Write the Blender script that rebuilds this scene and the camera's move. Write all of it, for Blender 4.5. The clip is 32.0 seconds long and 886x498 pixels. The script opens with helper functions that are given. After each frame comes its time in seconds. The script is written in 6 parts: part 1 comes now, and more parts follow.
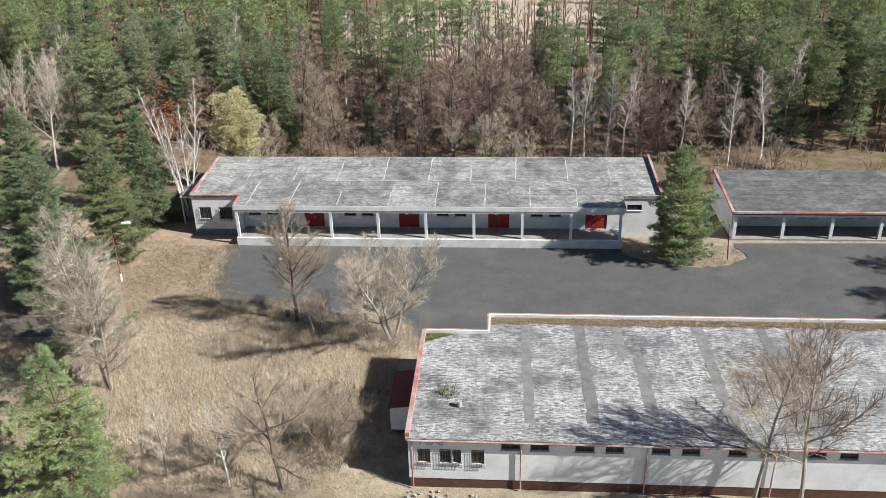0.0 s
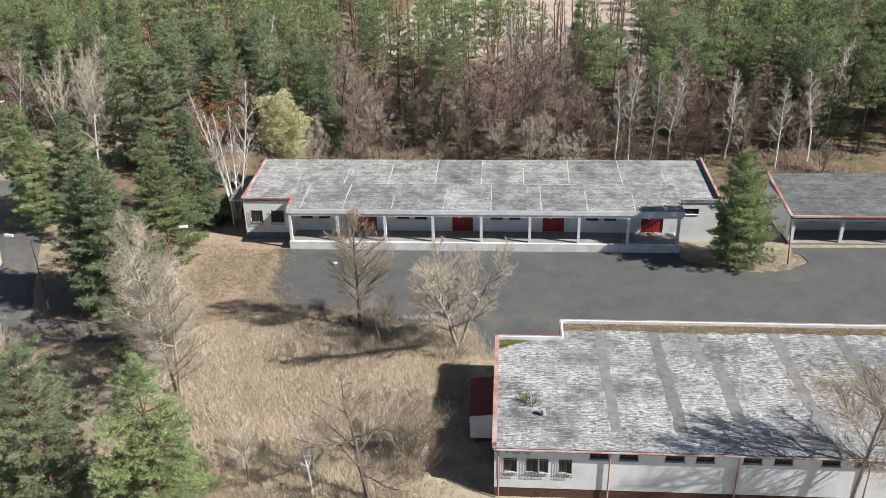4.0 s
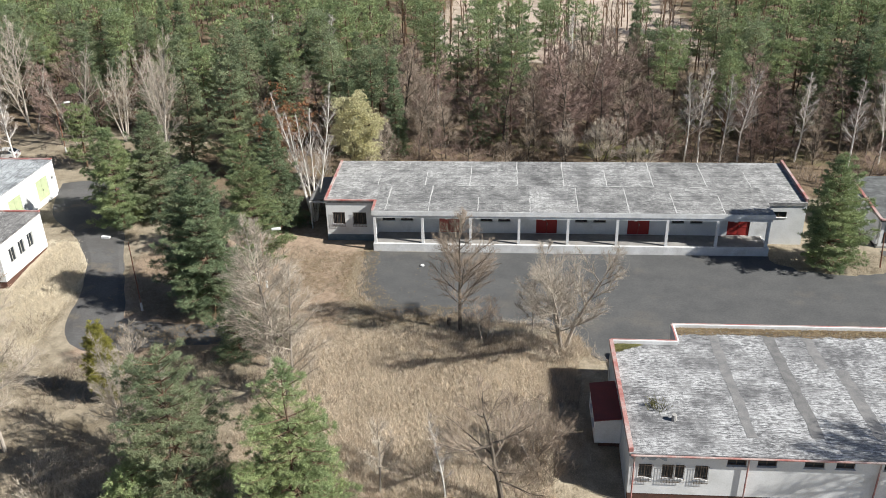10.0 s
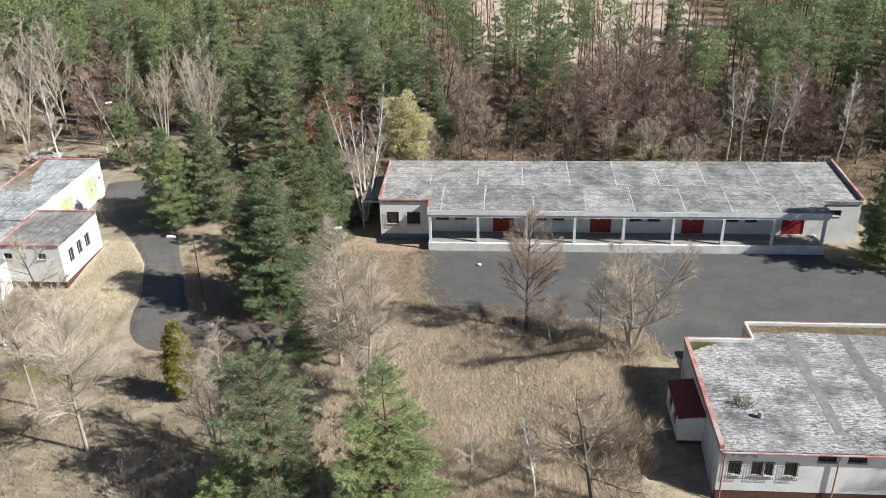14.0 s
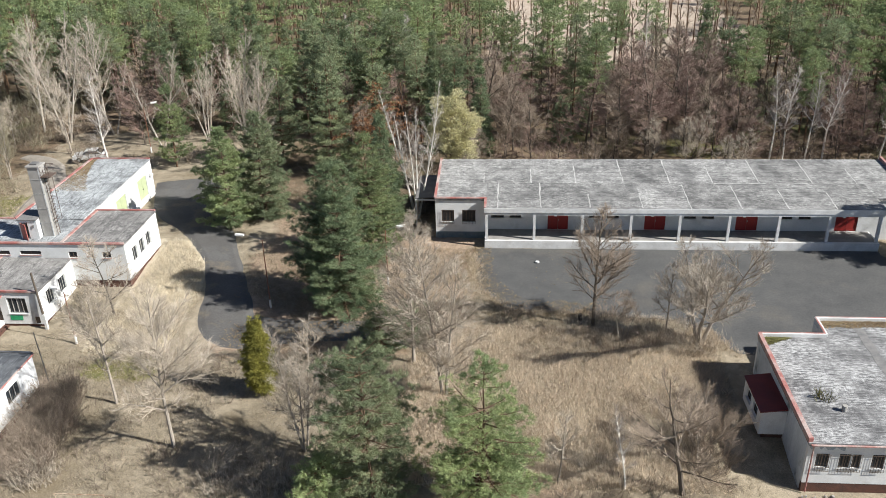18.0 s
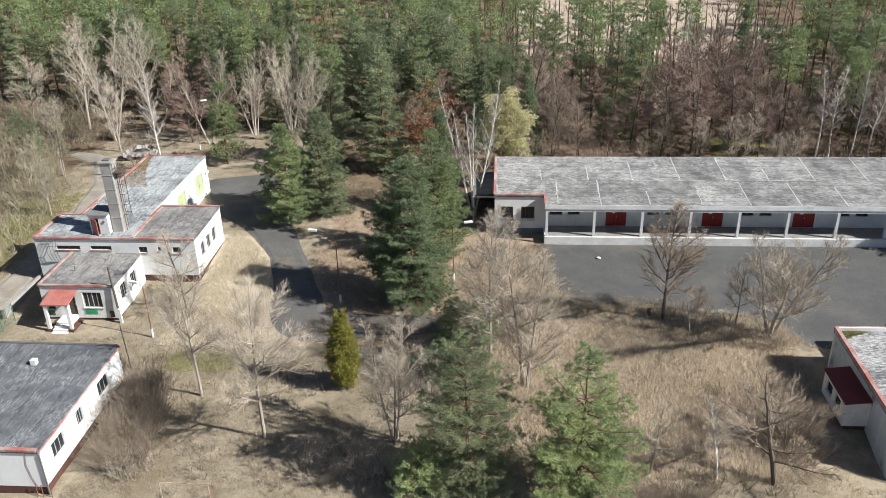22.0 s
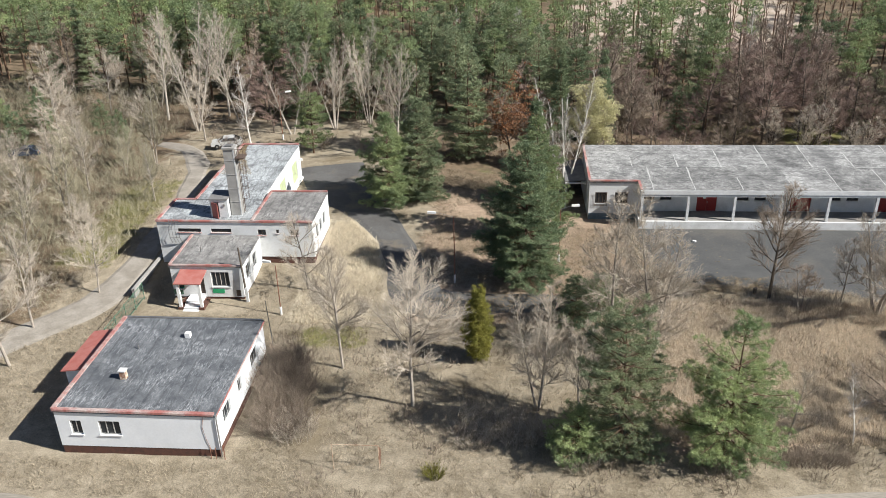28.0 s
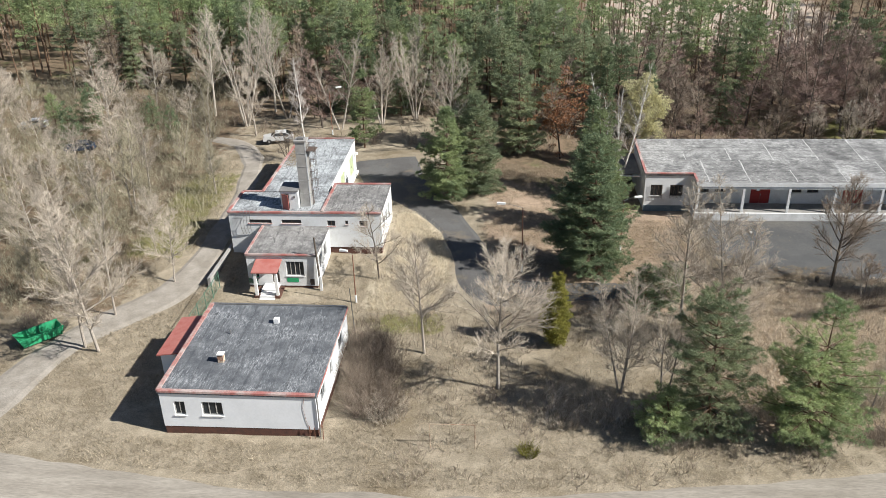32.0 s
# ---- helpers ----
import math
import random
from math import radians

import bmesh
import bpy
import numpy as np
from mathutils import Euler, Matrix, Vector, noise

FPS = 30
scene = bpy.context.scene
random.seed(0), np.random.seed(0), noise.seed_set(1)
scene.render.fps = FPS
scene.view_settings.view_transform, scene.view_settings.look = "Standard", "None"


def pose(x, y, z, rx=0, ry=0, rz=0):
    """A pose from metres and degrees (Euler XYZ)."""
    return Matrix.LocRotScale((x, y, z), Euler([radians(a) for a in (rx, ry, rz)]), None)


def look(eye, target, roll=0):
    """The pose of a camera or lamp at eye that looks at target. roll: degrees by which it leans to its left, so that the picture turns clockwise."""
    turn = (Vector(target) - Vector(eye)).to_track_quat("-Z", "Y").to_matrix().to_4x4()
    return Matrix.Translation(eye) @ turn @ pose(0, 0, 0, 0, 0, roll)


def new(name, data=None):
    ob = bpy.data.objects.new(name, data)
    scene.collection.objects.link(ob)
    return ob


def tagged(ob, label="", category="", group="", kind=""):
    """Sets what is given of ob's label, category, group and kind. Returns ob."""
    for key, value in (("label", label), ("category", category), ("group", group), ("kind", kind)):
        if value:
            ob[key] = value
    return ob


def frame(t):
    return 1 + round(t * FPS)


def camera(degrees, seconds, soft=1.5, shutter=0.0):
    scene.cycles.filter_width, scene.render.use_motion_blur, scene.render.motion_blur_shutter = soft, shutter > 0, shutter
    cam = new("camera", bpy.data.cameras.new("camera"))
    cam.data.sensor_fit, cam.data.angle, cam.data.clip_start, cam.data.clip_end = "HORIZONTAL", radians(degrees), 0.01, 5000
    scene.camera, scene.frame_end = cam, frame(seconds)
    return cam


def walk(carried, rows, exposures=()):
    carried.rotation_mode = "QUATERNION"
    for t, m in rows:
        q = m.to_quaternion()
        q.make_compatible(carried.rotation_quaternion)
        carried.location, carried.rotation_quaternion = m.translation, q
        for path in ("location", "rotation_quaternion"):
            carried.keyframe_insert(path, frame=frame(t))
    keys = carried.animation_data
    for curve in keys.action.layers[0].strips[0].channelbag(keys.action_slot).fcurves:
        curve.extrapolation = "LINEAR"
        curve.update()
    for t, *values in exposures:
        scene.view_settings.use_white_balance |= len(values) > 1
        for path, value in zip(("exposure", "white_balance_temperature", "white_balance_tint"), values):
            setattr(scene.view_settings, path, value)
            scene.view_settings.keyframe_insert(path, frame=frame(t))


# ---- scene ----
LENS = 55.95
# seconds, eye, yaw, pitch, roll
ROWS = [
    (0, 2.525, -3.259, 36.505, 4.731, -26.213, -1.529),
    (1, 1.197, -3.156, 36.524, 4.705, -26.217, -1.543),
    (2, -0.156, -3.059, 36.607, 4.699, -26.227, -1.543),
    (3, -1.538, -2.944, 36.683, 4.721, -26.243, -1.531),
    (3.5, -2.211, -2.893, 36.716, 4.757, -26.249, -1.508),
    (5.5, -4.950, -2.711, 36.778, 4.838, -26.264, -1.483),
    (6, -5.618, -2.702, 36.786, 4.895, -26.277, -1.475),
    (7, -6.943, -2.741, 36.810, 4.932, -26.278, -1.462),
    (8, -8.329, -2.806, 36.842, 4.941, -26.275, -1.446),
    (9, -9.743, -2.907, 36.902, 4.931, -26.269, -1.439),
    (10, -11.143, -3.002, 36.961, 4.932, -26.238, -1.421),
    (11, -12.606, -3.108, 36.973, 4.878, -26.214, -1.406),
    (12, -14.080, -3.262, 36.977, 4.824, -26.202, -1.407),
    (13, -15.491, -3.453, 36.997, 4.768, -26.198, -1.423),
    (14, -16.870, -3.623, 37.024, 4.723, -26.192, -1.446),
    (14.5, -17.549, -3.733, 37.041, 4.691, -26.192, -1.462),
    (16.5, -20.393, -4.236, 37.132, 4.637, -26.186, -1.530),
    (17, -21.125, -4.371, 37.153, 4.634, -26.194, -1.545),
    (18, -22.577, -4.690, 37.210, 4.637, -26.179, -1.555),
    (19, -24.011, -5.017, 37.249, 4.633, -26.177, -1.551),
    (20, -25.502, -5.324, 37.285, 4.645, -26.169, -1.526),
    (21, -27.037, -5.684, 37.314, 4.656, -26.153, -1.492),
    (22, -28.593, -6.069, 37.343, 4.659, -26.153, -1.480),
    (23, -30.168, -6.617, 37.360, 4.694, -26.155, -1.454),
    (24, -31.756, -7.306, 37.358, 4.721, -26.184, -1.440),
    (25, -33.343, -8.056, 37.404, 4.752, -26.193, -1.440),
    (25.5, -34.137, -8.423, 37.441, 4.742, -26.202, -1.443),
    (27.5, -37.595, -9.873, 37.568, 4.776, -26.269, -1.483),
    (28, -38.463, -10.236, 37.610, 4.813, -26.274, -1.529),
    (29, -40.072, -10.898, 37.634, 4.798, -26.295, -1.552),
    (30, -41.684, -11.587, 37.699, 4.800, -26.295, -1.588),
    (31, -43.247, -12.280, 37.731, 4.852, -26.305, -1.584),
    (32, -44.658, -12.846, 37.811, 4.875, -26.293, -1.568),
]
cam = camera(LENS, 32.0, soft=0.65)


def aim(x, y, z, yaw, pitch, roll):
    yw, pt = radians(yaw), radians(pitch)
    ahead = Vector((-math.sin(yw) * math.cos(pt), math.cos(yw) * math.cos(pt), math.sin(pt)))
    return look((x, y, z), Vector((x, y, z)) + ahead, roll)


walk(cam, [(t, aim(*row)) for t, *row in ROWS], exposures=((0.0, 0.91), (32.0, 0.87)))

# ---- daylight: a low spring sun from the east ----
TO_SUN = Vector((4.5, -1.25, 3.6)).normalized()
world = bpy.data.worlds.new("world")
scene.world = world
world.use_nodes = True
sky = world.node_tree.nodes.new("ShaderNodeTexSky")
sky.sky_type, sky.sun_disc = "NISHITA", False
sky.sun_elevation = math.asin(TO_SUN.z)
sky.sun_rotation = math.atan2(TO_SUN.x, TO_SUN.y)
sky.air_density, sky.dust_density = 0.65, 0.4
world.node_tree.links.new(sky.outputs[0], world.node_tree.nodes["Background"].inputs[0])
world.node_tree.nodes["Background"].inputs[1].default_value = 0.05
sun = new("sun", bpy.data.lights.new("sun", "SUN"))
sun.data.energy, sun.data.angle, sun.data.color = 4.7, radians(0.55), (1.0, 0.975, 0.925)
sun.matrix_world = look(TO_SUN * 200, (0, 0, 0))


# ---- materials ----
def rgb(c):
    return (*c, 1.0)


def material(name, base, second=None, scale=1.0, rough=0.85, fine=None, stretch=(1, 1, 1), bump=0.0, bump_scale=30.0,
             metal=0.0, contrast=(0.35, 0.65), vary=0.0, island=0.0, third=None, third_scale=0.25, third_range=(0.5, 0.7), coords="Object", leaf=0.0):
    """A surface of a base colour broken by a second one in patches, a third in larger stains, with grain and relief."""
    m = bpy.data.materials.new(name)
    m.use_nodes = True
    n, l = m.node_tree.nodes, m.node_tree.links
    bsdf = n["Principled BSDF"]
    bsdf.inputs["Roughness"].default_value, bsdf.inputs["Metallic"].default_value = rough, metal
    bsdf.inputs["Specular IOR Level"].default_value = 0.3
    tc, mp = n.new("ShaderNodeTexCoord"), n.new("ShaderNodeMapping")
    l.new(tc.outputs[coords], mp.inputs[0])
    mp.inputs["Scale"].default_value = stretch

    def noise_node(s, detail=6.0, at=None, roughness=0.6):
        t = n.new("ShaderNodeTexNoise")
        t.inputs["Scale"].default_value, t.inputs["Detail"].default_value, t.inputs["Roughness"].default_value = s, detail, roughness
        l.new((at or mp).outputs["Vector"] if at is None else at, t.inputs["Vector"])
        return t.outputs["Fac"]

    def ramp(fac, lo, hi):
        r = n.new("ShaderNodeMapRange")
        r.inputs[1].default_value, r.inputs[2].default_value = lo, hi
        l.new(fac, r.inputs[0])
        return r.outputs[0]

    def mix(fac, a, b, kind="MIX"):
        x = n.new("ShaderNodeMix")
        x.data_type, x.blend_type = "RGBA", kind
        if isinstance(fac, float):
            x.inputs[0].default_value = fac
        else:
            l.new(fac, x.inputs[0])
        for slot, v in ((6, a), (7, b)):
            if isinstance(v, tuple):
                x.inputs[slot].default_value = rgb(v)
            else:
                l.new(v, x.inputs[slot])
        return x.outputs[2]

    col = base
    if second:
        col = mix(ramp(noise_node(scale), *contrast), base, second)
    if third:
        col = mix(ramp(noise_node(third_scale, 5.0, tc.outputs[coords]), *third_range), col, third)
    grain = fine or 0.0
    if grain:
        g = ramp(noise_node(scale * 9 + 3, 4.0), 0.25, 0.75)
        r = n.new("ShaderNodeMapRange")
        r.inputs[3].default_value, r.inputs[4].default_value = 1 - grain, 1 + grain
        l.new(g, r.inputs[0])
        col = mix(1.0, col, r.outputs[0], "MULTIPLY")
    if vary or island:
        if island:
            src = n.new("ShaderNodeNewGeometry").outputs["Random Per Island"]
        else:
            src = n.new("ShaderNodeObjectInfo").outputs["Random"]
        amount = island or vary
        r = n.new("ShaderNodeMapRange")
        r.inputs[3].default_value, r.inputs[4].default_value = 1 - amount, 1 + amount
        l.new(src, r.inputs[0])
        col = mix(1.0, col, r.outputs[0], "MULTIPLY")
    if island and vary:
        info = n.new("ShaderNodeObjectInfo")
        r = n.new("ShaderNodeMapRange")
        r.inputs[3].default_value, r.inputs[4].default_value = 1 - vary, 1 + vary
        l.new(info.outputs["Random"], r.inputs[0])
        col = mix(1.0, col, r.outputs[0], "MULTIPLY")
    if isinstance(col, tuple):
        bsdf.inputs["Base Color"].default_value = rgb(col)
    else:
        l.new(col, bsdf.inputs["Base Color"])
    if leaf:
        tl, mx = n.new("ShaderNodeBsdfTranslucent"), n.new("ShaderNodeMixShader")
        l.new(col, tl.inputs[0])
        mx.inputs[0].default_value = leaf
        l.new(bsdf.outputs[0], mx.inputs[1])
        l.new(tl.outputs[0], mx.inputs[2])
        l.new(mx.outputs[0], n["Material Output"].inputs[0])
    if bump:
        b = n.new("ShaderNodeBump")
        b.inputs["Strength"].default_value, b.inputs["Distance"].default_value = bump, 0.05
        l.new(noise_node(bump_scale, 5.0), b.inputs["Height"])
        l.new(b.outputs[0], bsdf.inputs["Normal"])
    return m


M_STRAW = material("pale_straw_blade", (0.76, 0.69, 0.55), (0.62, 0.55, 0.43), 0.25, 0.9, island=0.25, leaf=0.35)
M_BLADE = material("dry_grass_blade", (0.69, 0.595, 0.47), (0.55, 0.465, 0.36), 0.25, 0.9, island=0.35, leaf=0.3)
M_BLADE2 = material("dull_grass_blade", (0.42, 0.36, 0.27), (0.27, 0.225, 0.16), 0.35, 0.9, island=0.4, leaf=0.3)
M_ASPHALT = material("worn_asphalt", (0.078, 0.079, 0.079), (0.10, 0.10, 0.098), 0.35, 0.9, fine=0.18, bump=0.25, bump_scale=40,
                     third=(0.15, 0.135, 0.115), third_scale=0.16, third_range=(0.55, 0.8))
M_DRIVE = material("faded_asphalt", (0.12, 0.118, 0.115), (0.095, 0.091, 0.087), 0.4, 0.9, fine=0.2, bump=0.25, bump_scale=40, third=(0.17, 0.145, 0.11), third_scale=0.3, third_range=(0.56, 0.7))
M_SAND = material("sandy_road", (0.33, 0.30, 0.255), (0.235, 0.21, 0.175), 0.5, 0.95, fine=0.25, stretch=(0.25, 1.4, 1), bump=0.4, bump_scale=6, third=(0.22, 0.195, 0.16), third_scale=0.15, third_range=(0.55, 0.7))
M_GRAVEL = material("gravel_path", (0.335, 0.305, 0.265), (0.24, 0.215, 0.18), 0.6, 0.95, fine=0.25, bump=0.4, bump_scale=8)
M_WALL = material("weathered_white_render", (0.69, 0.70, 0.70), (0.60, 0.61, 0.605), 0.7, 0.9, fine=0.08, bump=0.15, bump_scale=25,
                  third=(0.44, 0.44, 0.42), third_scale=0.45, third_range=(0.54, 0.80))
M_CLEANWALL = material("fresh_white_render", (0.73, 0.745, 0.76), (0.66, 0.675, 0.69), 0.5, 0.85, fine=0.04, bump=0.1)
M_PLINTH = material("dark_brick_plinth", (0.12, 0.055, 0.04), (0.08, 0.045, 0.035), 3.0, 0.9, fine=0.3, bump=0.4)
M_STRIP = material("dark_felt_strip", (0.135, 0.135, 0.135), (0.20, 0.195, 0.19), 1.5, 0.85, fine=0.25, vary=0.15)
M_SEAM = material("pale_seam", (0.55, 0.55, 0.53), (0.33, 0.325, 0.32), 2.5, 0.85, fine=0.2)
M_REDTRIM = material("faded_red_flashing", (0.34, 0.135, 0.118), (0.42, 0.34, 0.315), 0.55, 0.7, fine=0.3, contrast=(0.42, 0.60))
M_REDDOOR = material("red_painted_door", (0.30, 0.03, 0.025), (0.25, 0.03, 0.028), 1.5, 0.5, fine=0.1)
M_REDROOF = material("red_sheet_roof", (0.20, 0.035, 0.03), (0.15, 0.03, 0.028), 1.0, 0.5, fine=0.1)
M_REDFADE = material("faded_red_sheet", (0.36, 0.115, 0.095), (0.41, 0.175, 0.15), 1.4, 0.55, fine=0.12)
M_STAINED = material("stained_blue_grey_render", (0.56, 0.60, 0.63), (0.40, 0.45, 0.49), 0.8, 0.9, fine=0.12, stretch=(1, 1, 0.35), bump=0.2, bump_scale=18, third=(0.20, 0.22, 0.23), third_scale=0.5, third_range=(0.56, 0.68))
M_CHIMNEYBRICK = material("flaked_chimney_render", (0.52, 0.45, 0.36), (0.30, 0.17, 0.11), 2.2, 0.9, fine=0.2, contrast=(0.45, 0.58))
M_DAMP = material("damp_blue_plinth", (0.10, 0.145, 0.175), (0.16, 0.20, 0.225), 1.4, 0.9, fine=0.25)
M_LADDER = material("dull_brown_steel", (0.13, 0.09, 0.07), (0.09, 0.07, 0.06), 4.0, 0.75)
M_CONCRETE = material("weathered_concrete", (0.70, 0.705, 0.70), (0.56, 0.56, 0.55), 1.0, 0.9, fine=0.12, bump=0.2)
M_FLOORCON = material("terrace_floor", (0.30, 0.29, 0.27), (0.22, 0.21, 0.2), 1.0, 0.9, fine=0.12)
M_CHIMNEY = material("chimney_render", (0.36, 0.35, 0.33), (0.28, 0.27, 0.255), 1.2, 0.9, fine=0.12)
M_FRAME = material("grey_window_frame", (0.40, 0.395, 0.38), (0.28, 0.275, 0.26), 3.0, 0.6)
M_BROWNFRAME = material("dark_window_frame", (0.10, 0.075, 0.06), (0.07, 0.055, 0.045), 3.0, 0.6)
M_GLASS = material("window_glass", (0.03, 0.035, 0.04), None, rough=0.06)
M_STEEL = material("grey_steel", (0.35, 0.35, 0.35), (0.25, 0.24, 0.23), 4.0, 0.45, metal=0.7)
M_RUST = material("rusty_pole", (0.23, 0.10, 0.06), (0.17, 0.085, 0.06), 4.0, 0.8)
M_GREEN = material("green_paint", (0.035, 0.33, 0.15), (0.03, 0.27, 0.12), 2.0, 0.5, fine=0.1)
M_DULLGREEN = material("dull_green_paint", (0.10, 0.19, 0.13), (0.08, 0.15, 0.11), 2.0, 0.6, fine=0.1)
M_PALEGREEN = material("pale_green_paint", (0.42, 0.47, 0.28), (0.35, 0.40, 0.25), 2.0, 0.7, fine=0.1)
M_WHITE = material("white_paint", (0.78, 0.78, 0.76), (0.7, 0.7, 0.68), 2.0, 0.5)
M_RUBBER = material("black_rubber", (0.02, 0.02, 0.02), None, rough=0.8)
M_PINEBARK = material("pine_bark", (0.15, 0.095, 0.06), (0.10, 0.07, 0.05), 3.0, 0.95, fine=0.3, stretch=(3, 3, 0.6), third=(0.19, 0.115, 0.07), third_scale=0.2, third_range=(0.45, 0.6))
M_BARK = material("grey_bark", (0.40, 0.355, 0.30), (0.26, 0.225, 0.19), 3.0, 0.95, fine=0.3, stretch=(3, 3, 0.6))
M_DARKBARK = material("dark_bark", (0.12, 0.10, 0.08), (0.085, 0.07, 0.055), 3.0, 0.95, fine=0.3, stretch=(3, 3, 0.6))
M_TWIG = material("pale_twigs", (0.48, 0.42, 0.345), (0.36, 0.31, 0.25), 0.6, 0.9, island=0.3, vary=0.1)
M_BROWNTWIG = material("brown_twigs", (0.31, 0.25, 0.195), (0.225, 0.18, 0.14), 0.6, 0.9, island=0.3, vary=0.18)
M_BIRCHTWIG = material("birch_twigs", (0.50, 0.46, 0.42), (0.36, 0.31, 0.27), 0.6, 0.9, island=0.3, vary=0.1)
M_OLIVETWIG = material("olive_twigs", (0.31, 0.28, 0.20), (0.215, 0.195, 0.13), 0.5, 0.9, island=0.3, vary=0.18)
M_ALDERTWIG = material("alder_twigs", (0.29, 0.205, 0.17), (0.21, 0.15, 0.125), 0.4, 0.9, island=0.3, vary=0.2)
M_GOAL = material("worn_cream_paint", (0.50, 0.40, 0.30), (0.28, 0.17, 0.11), 3.0, 0.7, contrast=(0.42, 0.6))
M_PALEBARK = material("pale_poplar_bark", (0.46, 0.42, 0.36), (0.32, 0.28, 0.24), 2.0, 0.9, fine=0.25, stretch=(3, 3, 0.8))
M_BIRCH = material("birch_bark", (0.70, 0.67, 0.62), (0.40, 0.37, 0.33), 2.0, 0.8, fine=0.2, stretch=(2, 2, 5), contrast=(0.5, 0.7))
M_NEEDLE = material("pine_needles", (0.295, 0.35, 0.165), (0.18, 0.235, 0.12), 0.22, 0.7, island=0.32, vary=0.2, leaf=0.38, contrast=(0.42, 0.58))
M_NEEDLE2 = material("grey_green_needles", (0.285, 0.325, 0.185), (0.185, 0.23, 0.135), 0.22, 0.7, island=0.32, vary=0.2, leaf=0.38, contrast=(0.42, 0.58))
M_FIR = material("dark_fir_needles", (0.19, 0.235, 0.125), (0.12, 0.165, 0.095), 0.5, 0.7, island=0.35, vary=0.15, leaf=0.3)
M_THUJA = material("yellow_green_scales", (0.27, 0.25, 0.055), (0.17, 0.17, 0.04), 0.8, 0.8, island=0.4, leaf=0.3)
M_YELLOW = material("yellow_catkins", (0.64, 0.60, 0.38), (0.48, 0.45, 0.25), 0.8, 0.8, island=0.35, leaf=0.4)
M_RUSSET = material("russet_leaves", (0.30, 0.15, 0.075), (0.22, 0.11, 0.06), 0.8, 0.8, island=0.4, leaf=0.3)


def felt(name, dark, mid, pale, along="x", cover=(0.46, 0.60), streak=(0.48, 0.62), lap=1.0, vary=0.12):
    """Old roof felt: dark and mid-grey blotches, pale bleached streaks along the rolls, and thin lap lines between them."""
    m = bpy.data.materials.new(name)
    m.use_nodes = True
    n, l = m.node_tree.nodes, m.node_tree.links
    bsdf = n["Principled BSDF"]
    bsdf.inputs["Roughness"].default_value = 0.85
    bsdf.inputs["Specular IOR Level"].default_value = 0.25
    tc = n.new("ShaderNodeTexCoord")

    def tex(scale, stretch, detail=7.0, rough=0.65):
        mp, t = n.new("ShaderNodeMapping"), n.new("ShaderNodeTexNoise")
        mp.inputs["Scale"].default_value = stretch if along == "x" else (stretch[1], stretch[0], 1)
        l.new(tc.outputs["Object"], mp.inputs[0])
        l.new(mp.outputs[0], t.inputs["Vector"])
        t.inputs["Scale"].default_value, t.inputs["Detail"].default_value, t.inputs["Roughness"].default_value = scale, detail, rough
        return t.outputs["Fac"]

    def span(v, lo, hi, a=0.0, c=1.0):
        r = n.new("ShaderNodeMapRange")
        for k, w in zip((1, 2, 3, 4), (lo, hi, a, c)):
            r.inputs[k].default_value = w
        l.new(v, r.inputs[0])
        return r.outputs[0]

    def times(a, c):
        t = n.new("ShaderNodeMath")
        t.operation = "MULTIPLY"
        l.new(a, t.inputs[0])
        l.new(c, t.inputs[1])
        return t.outputs[0]

    def mix(f, a, c, kind="MIX"):
        x = n.new("ShaderNodeMix")
        x.data_type, x.blend_type = "RGBA", kind
        if isinstance(f, float):
            x.inputs[0].default_value = f
        else:
            l.new(f, x.inputs[0])
        for slot, w in ((6, a), (7, c)):
            if isinstance(w, tuple):
                x.inputs[slot].default_value = rgb(w)
            else:
                l.new(w, x.inputs[slot])
        return x.outputs[2]

    col = mix(span(tex(1.1, (0.8, 1.0, 1)), 0.4, 0.62), dark, mid)
    bleached = times(span(tex(0.45, (1, 1, 1), 5.0), *cover), span(tex(4.6, (0.5, 2.0, 1), 9.0, 0.75), *streak))
    bleached = times(bleached, span(tex(3.2, (2.2, 0.3, 1), 6.0), 0.30, 0.52, 0.35, 1.0))
    col = mix(bleached, col, pale)
    col = mix(times(span(tex(5.0, (0.12, 3.0, 1), 3.0), 0.62, 0.70), span(tex(0.8, (1, 1, 1)), 0.4, 0.6)), col, pale)
    wave = n.new("ShaderNodeTexWave")
    wave.wave_type, wave.bands_direction = "BANDS", "Y" if along == "x" else "X"
    wave.inputs["Scale"].default_value, wave.inputs["Distortion"].default_value = 0.314 / lap, 1.2
    wave.inputs["Detail"].default_value, wave.inputs["Detail Scale"].default_value = 2.0, 0.6
    l.new(tc.outputs["Object"], wave.inputs["Vector"])
    col = mix(1.0, col, span(wave.outputs["Fac"], 0.0, 0.10, 0.78, 1.0), "MULTIPLY")
    col = mix(times(span(tex(0.28, (1, 1, 1), 4.0), 0.50, 0.62), span(tex(2.6, (0.8, 1.6, 1), 8.0, 0.7), 0.40, 0.60)), col, dark)
    col = mix(1.0, col, span(tex(14.0, (1, 1, 1), 3.0), 0.3, 0.7, 0.72, 1.28), "MULTIPLY")
    if vary:
        info = n.new("ShaderNodeObjectInfo")
        col = mix(1.0, col, span(info.outputs["Random"], 0, 1, 1 - vary, 1 + vary), "MULTIPLY")
    l.new(col, bsdf.inputs["Base Color"])
    bump = n.new("ShaderNodeBump")
    bump.inputs["Strength"].default_value, bump.inputs["Distance"].default_value = 0.3, 0.03
    l.new(tex(9.0, (0.5, 2.0, 1)), bump.inputs["Height"])
